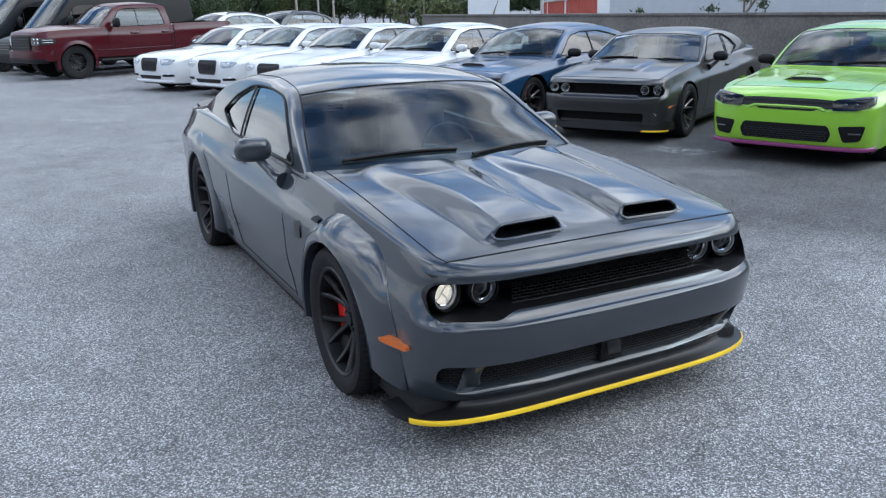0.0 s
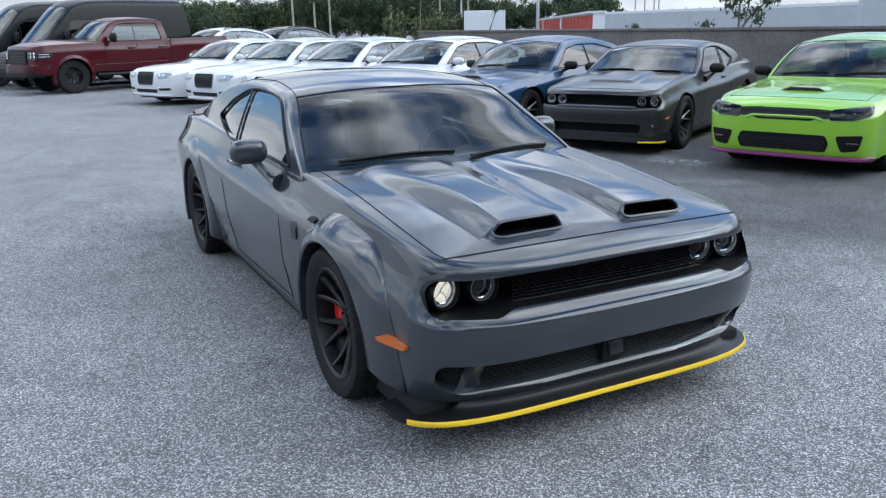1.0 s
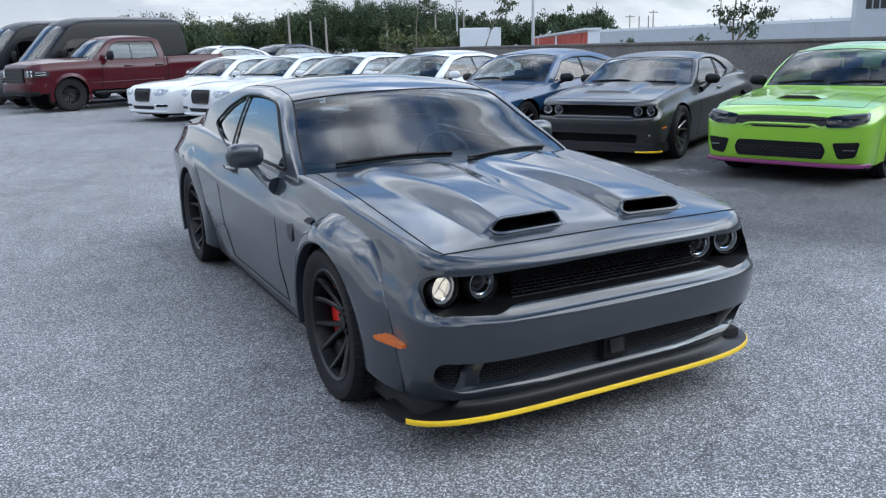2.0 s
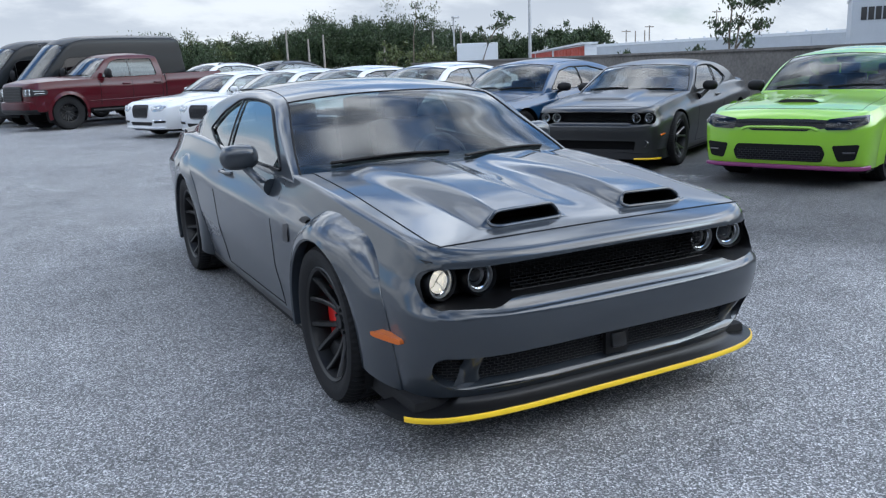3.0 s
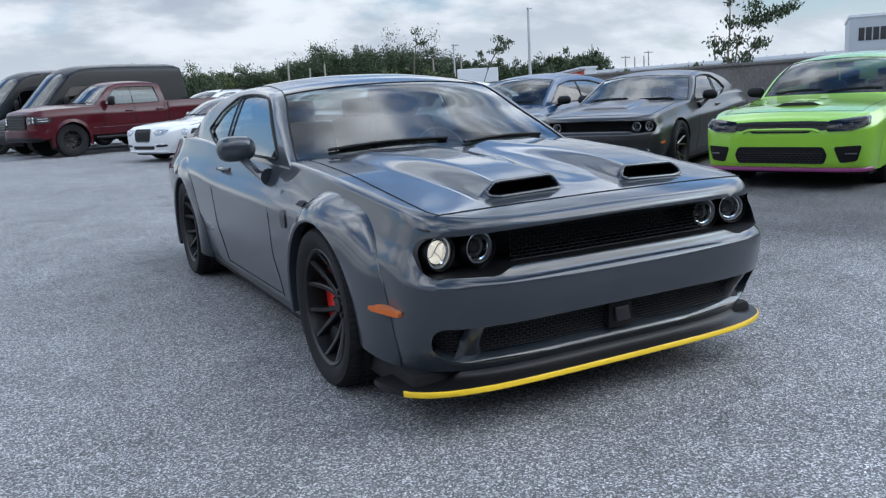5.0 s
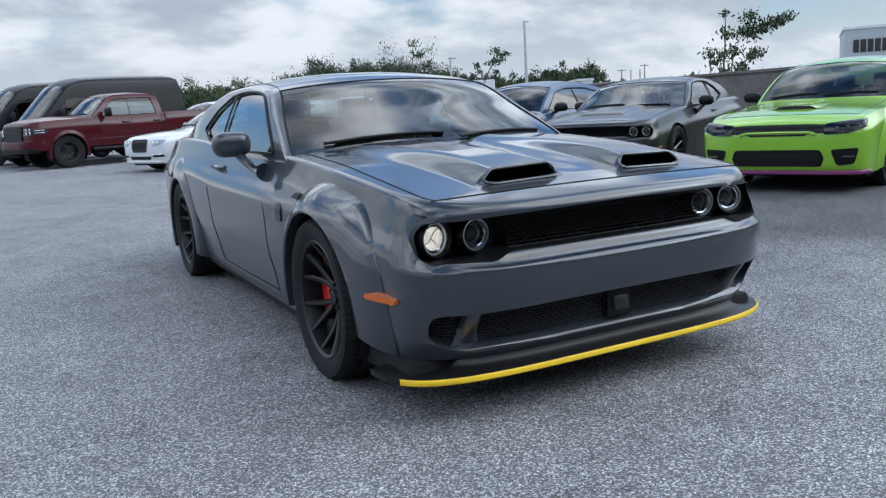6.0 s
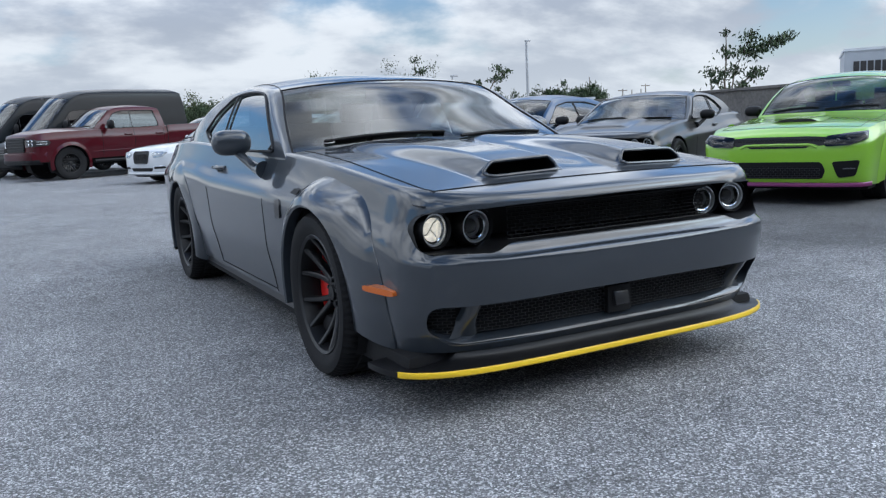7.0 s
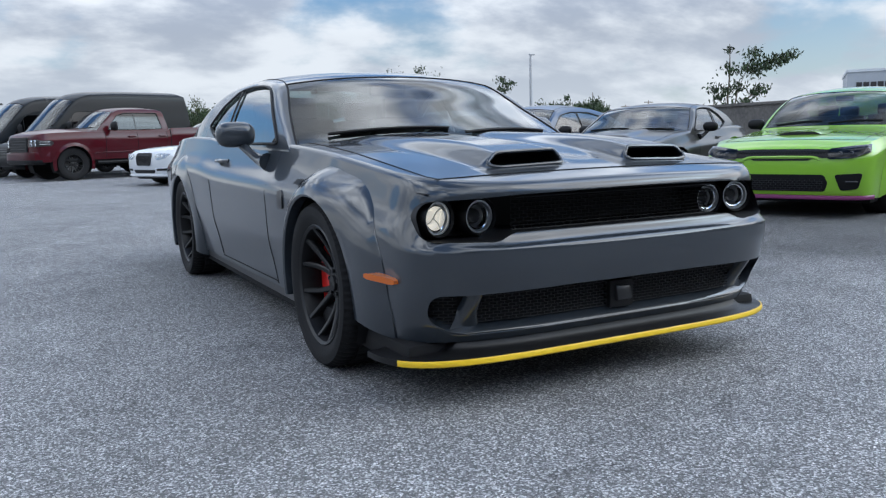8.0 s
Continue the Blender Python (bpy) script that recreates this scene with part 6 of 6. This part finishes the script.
trailer = thing("box_trailer", Matrix.Translation((22.0, 40.4, 0)) @ pose(0, 0, 0, 0, 0, -29), "plain white enclosed box trailer beside trees", "trailer")
bm = bmesh.new()
box(bm, 0, 2.45, 0, 6, 0.5, 2.55, 0.05)
part("box", bm, WHITEBOX, trailer, smooth=False)
for x in (0.3, 2.15):
    bm = bmesh.new()
    vs = lathe(bm, [(-0.12, 0.0005), (-0.12, 0.38), (0.12, 0.38), (0.12, 0.0005)], 20)
    bmesh.ops.translate(bm, vec=(x, 2.5, 0.38), verts=bm.verts)
    part("wheel", bm, RUBBER, trailer)

office = thing("office_building", Matrix.Translation((70.6, 49.9, 0)) @ pose(0, 0, 0, 0, 0, -52), "distant pale grey flat-roofed office block", "building")
bm = bmesh.new()
box(bm, 0, 24, 0, 14, 0, 6.1)
part("wall", bm, PANELS, office, smooth=False)
bm = bmesh.new()
box(bm, -0.1, 24.1, -0.1, 14.1, 6.1, 6.35)
part("parapet", bm, COPING, office, smooth=False)
for k in range(8):
    bm = bmesh.new()
    box(bm, 0.8 + k * 0.62, 1.3 + k * 0.62, -0.06, 0.05, 3.9, 5.1)
    part("window", bm, SATIN, office, smooth=False)


def lamp_pole(x, y, h, label, material, head=True, r=0.11, name="street_lamp"):
    th = thing(name, pose(x, y, 0), label, "lamp" if head else "pole")
    bm = bmesh.new()
    tube(bm, [(0, 0, -0.1), (0, 0, h)], [r, r * 0.6], 10)
    part("pole", bm, material, th)
    if head:
        bm = bmesh.new()
        box(bm, -0.15, 0.55, -0.16, 0.16, h - 0.05, h + 0.12, 0.04)
        part("lamp_head", bm, POLE, th)
    return th


lamp_pole(53.6, 79.8, 10.4, "tall galvanised lamp post with one head", POLE, True, 0.22)
lamp_pole(36.3, 66.9, 5.6, "slim grey lamp post behind the trees", POLE, True)
for x, y, h in ((15.8, 54.0, 4.1), (18.4, 57.0, 3.6), (19.6, 57.0, 3.9), (31.5, 62.0, 4.2), (33.2, 60.0, 4.4), (27.9, 64.4, 3.6)):
    lamp_pole(x, y, h, "thin grey utility pole in the distance", WOODPOLE, False, 0.1, "utility_pole")
for az, h, arm in ((38.0, 11.4, 0), (40.2, 7.9, 1), (40.8, 7.5, 0), (41.4, 7.6, 0), (41.7, 8.8, 1), (45.9, 11.6, 1)):
    th = lamp_pole(-2 + 220 * math.sin(radians(az)), -3.3 + 220 * math.cos(radians(az)), h, "far wooden utility pole behind the shed", WOODPOLE, False, 0.22, "utility_pole")
    if arm:
        bm = bmesh.new()
        box(bm, -1.4, 1.4, -0.12, 0.12, h - 0.55, h - 0.3)
        part("cross_arm", bm, WOODPOLE, th, smooth=False)


def add_tree(x, y, h, spread, seed, label, clumps=60, per=34, leaf=0.07, dense=False, lean=0.0, material=None, bare=0.35):
    """Trunk, forking limbs and a loose crown of leaf clumps."""
    rnd = random.Random(seed)
    th = thing("tree", pose(x, y, 0), label, "tree")
    bm = bmesh.new()
    tips = []
    top = Vector((lean * h, 0, h * 0.55))
    base = 0.018 * h + 0.02
    tube(bm, [(0, 0, -0.1), (lean * h * 0.3, 0.03, h * 0.25), top], [base, base * 0.75, base * 0.5], 8)
    nl = 9 if not dense else 14
    for k in range(nl):
        a = rnd.uniform(0, math.tau)
        s0 = rnd.uniform(bare, 1.0)
        p0 = Vector((top.x * s0, 0, top.z * s0))
        out = rnd.uniform(0.45, 1.0) * spread
        p2 = p0 + Vector((math.cos(a) * out, math.sin(a) * out, rnd.uniform(0.25, 0.46) * h))
        p2.z = min(p2.z, h * 0.98)
        p1 = p0.lerp(p2, 0.5) + Vector((0, 0, -0.04 * h))
        tube(bm, [p0, p1, p2], [base * 0.42, base * 0.26, base * 0.1], 6)
        tips += [p1.lerp(p2, q) for q in (0.2, 0.55, 0.85, 1.0)]
    part("trunk", bm, BARK, th)
    verts, faces = [], []
    for _ in range(clumps):
        c = rnd.choice(tips) + Vector([rnd.gauss(0, 1) for _ in range(3)]) * spread * (0.13 if not dense else 0.24)
        cr = rnd.uniform(0.5, 1.25) * spread * (0.16 if not dense else 0.26)
        for _ in range(per):
            p = c + Vector([rnd.gauss(0, 0.5) for _ in range(3)]) * cr
            if p.z < h * 0.12:
                continue
            q = Euler([rnd.uniform(0, math.tau) for _ in range(3)]).to_matrix()
            n0 = len(verts)
            l = leaf * rnd.uniform(0.7, 1.35)
            verts += [tuple(p + q @ Vector(v) * l) for v in ((-1, 0, 0), (0, -0.42, 0.08), (1, 0, 0), (0, 0.42, 0.08))]
            faces.append((n0, n0 + 1, n0 + 2, n0 + 3))
    me = bpy.data.meshes.new("crown")
    me.from_pydata(verts, [], faces)
    me.materials.append(material or LEAF)
    cr_ = new("crown", me)
    cr_.parent = th
    return th




def young_tree(x, y, label, stems, leaf, seed, turn=-47.0):
    """A slender tree: stems are bent rods, each with (along, size, count) tufts of leaves."""
    rnd_ = random.Random(seed)
    th = thing("tree", pose(x, y, 0, 0, 0, turn), label, "tree")
    bm = bmesh.new()
    verts, faces = [], []
    for pts, r0, tufts in stems:
        pts = [Vector(p) for p in pts]
        tube(bm, pts, [r0 * (1 - 0.75 * k / (len(pts) - 1)) for k in range(len(pts))], 7)
        for along, size, count in tufts:
            k = min(int(along), len(pts) - 2)
            c = pts[k].lerp(pts[k + 1], along - k)
            for _ in range(3):
                tip = c + Vector([rnd_.gauss(0, 0.7) for _ in range(3)]) * size
                tube(bm, [c, c.lerp(tip, 0.6) + Vector((0, 0, -0.03)), tip], [r0 * 0.25, r0 * 0.15, r0 * 0.06], 5)
            for _ in range(count):
                g = c + Vector([rnd_.gauss(0, 0.62) * size, rnd_.gauss(0, 0.62) * size, rnd_.gauss(0, 0.42) * size])
                q = Euler([rnd_.uniform(0, math.tau) for _ in range(3)]).to_matrix()
                n0, l = len(verts), leaf * rnd_.uniform(0.7, 1.4)
                verts += [tuple(g + q @ Vector(v) * l) for v in ((-1, 0, 0), (0, -0.42, 0.1), (1, 0, 0), (0, 0.42, 0.1))]
                faces.append((n0, n0 + 1, n0 + 2, n0 + 3))
    part("trunk", bm, BARK, th)
    me = bpy.data.meshes.new("crown")
    me.from_pydata(verts, [], faces)
    me.materials.append(LEAF)
    new("crown", me).parent = th
    return th


# slender young trees behind the wall
young_tree(14.95, 31.85, "slender young tree with two small leafy tufts", [
    ([(0, 0, -0.1), (0.02, 0, 1.6), (0.06, 0, 2.7), (0.22, 0, 3.6), (0.20, 0, 4.15)], 0.035, [(3.9, 0.22, 60), (3.2, 0.10, 14)]),
    ([(0.15, 0, 3.3), (0.42, 0, 3.5), (0.62, 0, 3.62)], 0.015, [(1.0, 0.22, 60), (1.7, 0.18, 40)])], 0.075, 3, -26)
young_tree(17.7, 30.3, "slender young tree with scattered tufts of leaves", [
    ([(0, 0, -0.1), (0.1, 0, 1.5), (0.38, 0, 2.3), (0.75, 0, 2.95), (0.95, 0, 3.6)], 0.05, [(2.2, 0.2, 40), (3.1, 0.25, 60), (3.9, 0.26, 70)]),
    ([(0.38, 0, 2.2), (0.15, 0, 2.6), (-0.02, 0, 2.95)], 0.02, [(1.1, 0.16, 34), (1.9, 0.18, 44)]),
    ([(0.7, 0, 2.85), (1.05, 0, 3.15), (1.4, 0, 3.5)], 0.025, [(0.9, 0.26, 70), (1.6, 0.28, 90)]),
    ([(0.55, 0, 2.5), (0.8, 0, 2.55), (1.0, 0, 2.6)], 0.015, [(1.5, 0.14, 26)])], 0.075, 5, -34)
young_tree(23.4, 20.6, "windblown young tree with open leafy crown", [
    ([(0, 0, -0.1), (0.0, 0, 1.3), (-0.02, 0, 2.2), (0.05, 0, 3.2), (0.02, 0, 4.3)], 0.06, [(1.6, 0.2, 40), (2.3, 0.3, 90), (3.1, 0.3, 80), (3.8, 0.16, 36)]),
    ([(0.0, 0, 1.2), (0.45, 0.1, 1.9), (0.95, 0.1, 2.35), (1.35, 0.1, 2.6)], 0.055, [(1.2, 0.26, 80), (2.0, 0.26, 90), (2.7, 0.26, 80)]),
    ([(0.2, 0, 1.5), (0.35, 0, 2.5), (0.7, 0, 3.3), (1.0, 0, 4.1)], 0.035, [(1.2, 0.28, 90), (2.0, 0.34, 130), (2.7, 0.34, 130)]),
    ([(0.75, 0, 3.1), (1.3, 0, 3.4), (1.9, 0, 3.6), (2.4, 0, 3.8)], 0.03, [(0.6, 0.3, 120), (1.3, 0.36, 170), (2.0, 0.3, 120), (2.8, 0.26, 90)]),
    ([(0, 0, 1.7), (-0.3, 0, 2.1), (-0.55, 0, 2.6)], 0.02, [(1.2, 0.24, 60), (1.9, 0.28, 70)])], 0.085, 8)
# low weeds along the foot of the wall and the shed
for k, (wx, wy, wh) in enumerate(((14.7, 16.5, 1.68), (16.2, 15.1, 1.72), (17.2, 14.1, 1.8))):
    young_tree(wx, wy, "small leafy weed behind the concrete wall", [([(0, 0, -0.1), (0.02, 0, wh * 0.6), (0.05, 0, wh)], 0.02, [(1.3, 0.16, 70), (1.8, 0.14, 50)])], 0.06, 70 + k)
rnd = random.Random(4)
# a belt of broad trees
for k in range(8):
    u = k / 7
    add_tree(29 + u * 13, 91.5 - u * 5.5 + rnd.uniform(-2, 2), rnd.uniform(5.6, 6.7), rnd.uniform(2.6, 3.4), 20 + k, "broad dark green tree in a distant belt", 190, 100, 0.125, True, 0.0, LEAF, 0.2)
for k in range(7):
    u = k / 6
    add_tree(10 + u * 16, 86 + u * 5 + rnd.uniform(-2, 2), rnd.uniform(4.0, 5.0), rnd.uniform(2.2, 2.9), 40 + k, "low green tree in a distant belt", 150, 90, 0.125, True, 0.0, LEAF if k % 3 else LEAF2, 0.2)
for k in range(6):
    u = k / 5
    add_tree(88 + u * 30, 172 - u * 20 + rnd.uniform(-3, 3), rnd.uniform(6.0, 8.2), rnd.uniform(4.0, 5.0), 50 + k, "low green tree in a distant belt", 110, 70, 0.32, True, 0.0, LEAF, 0.2)
for k in range(5):
    add_tree(19.5 + k * 0.9, 44 + rnd.uniform(-2, 2), rnd.uniform(2.2, 3.0), 0.9, 60 + k, "scrubby olive green shrub tree behind the cars", 50, 26, 0.11, True, 0.0, LEAF2, 0.2)
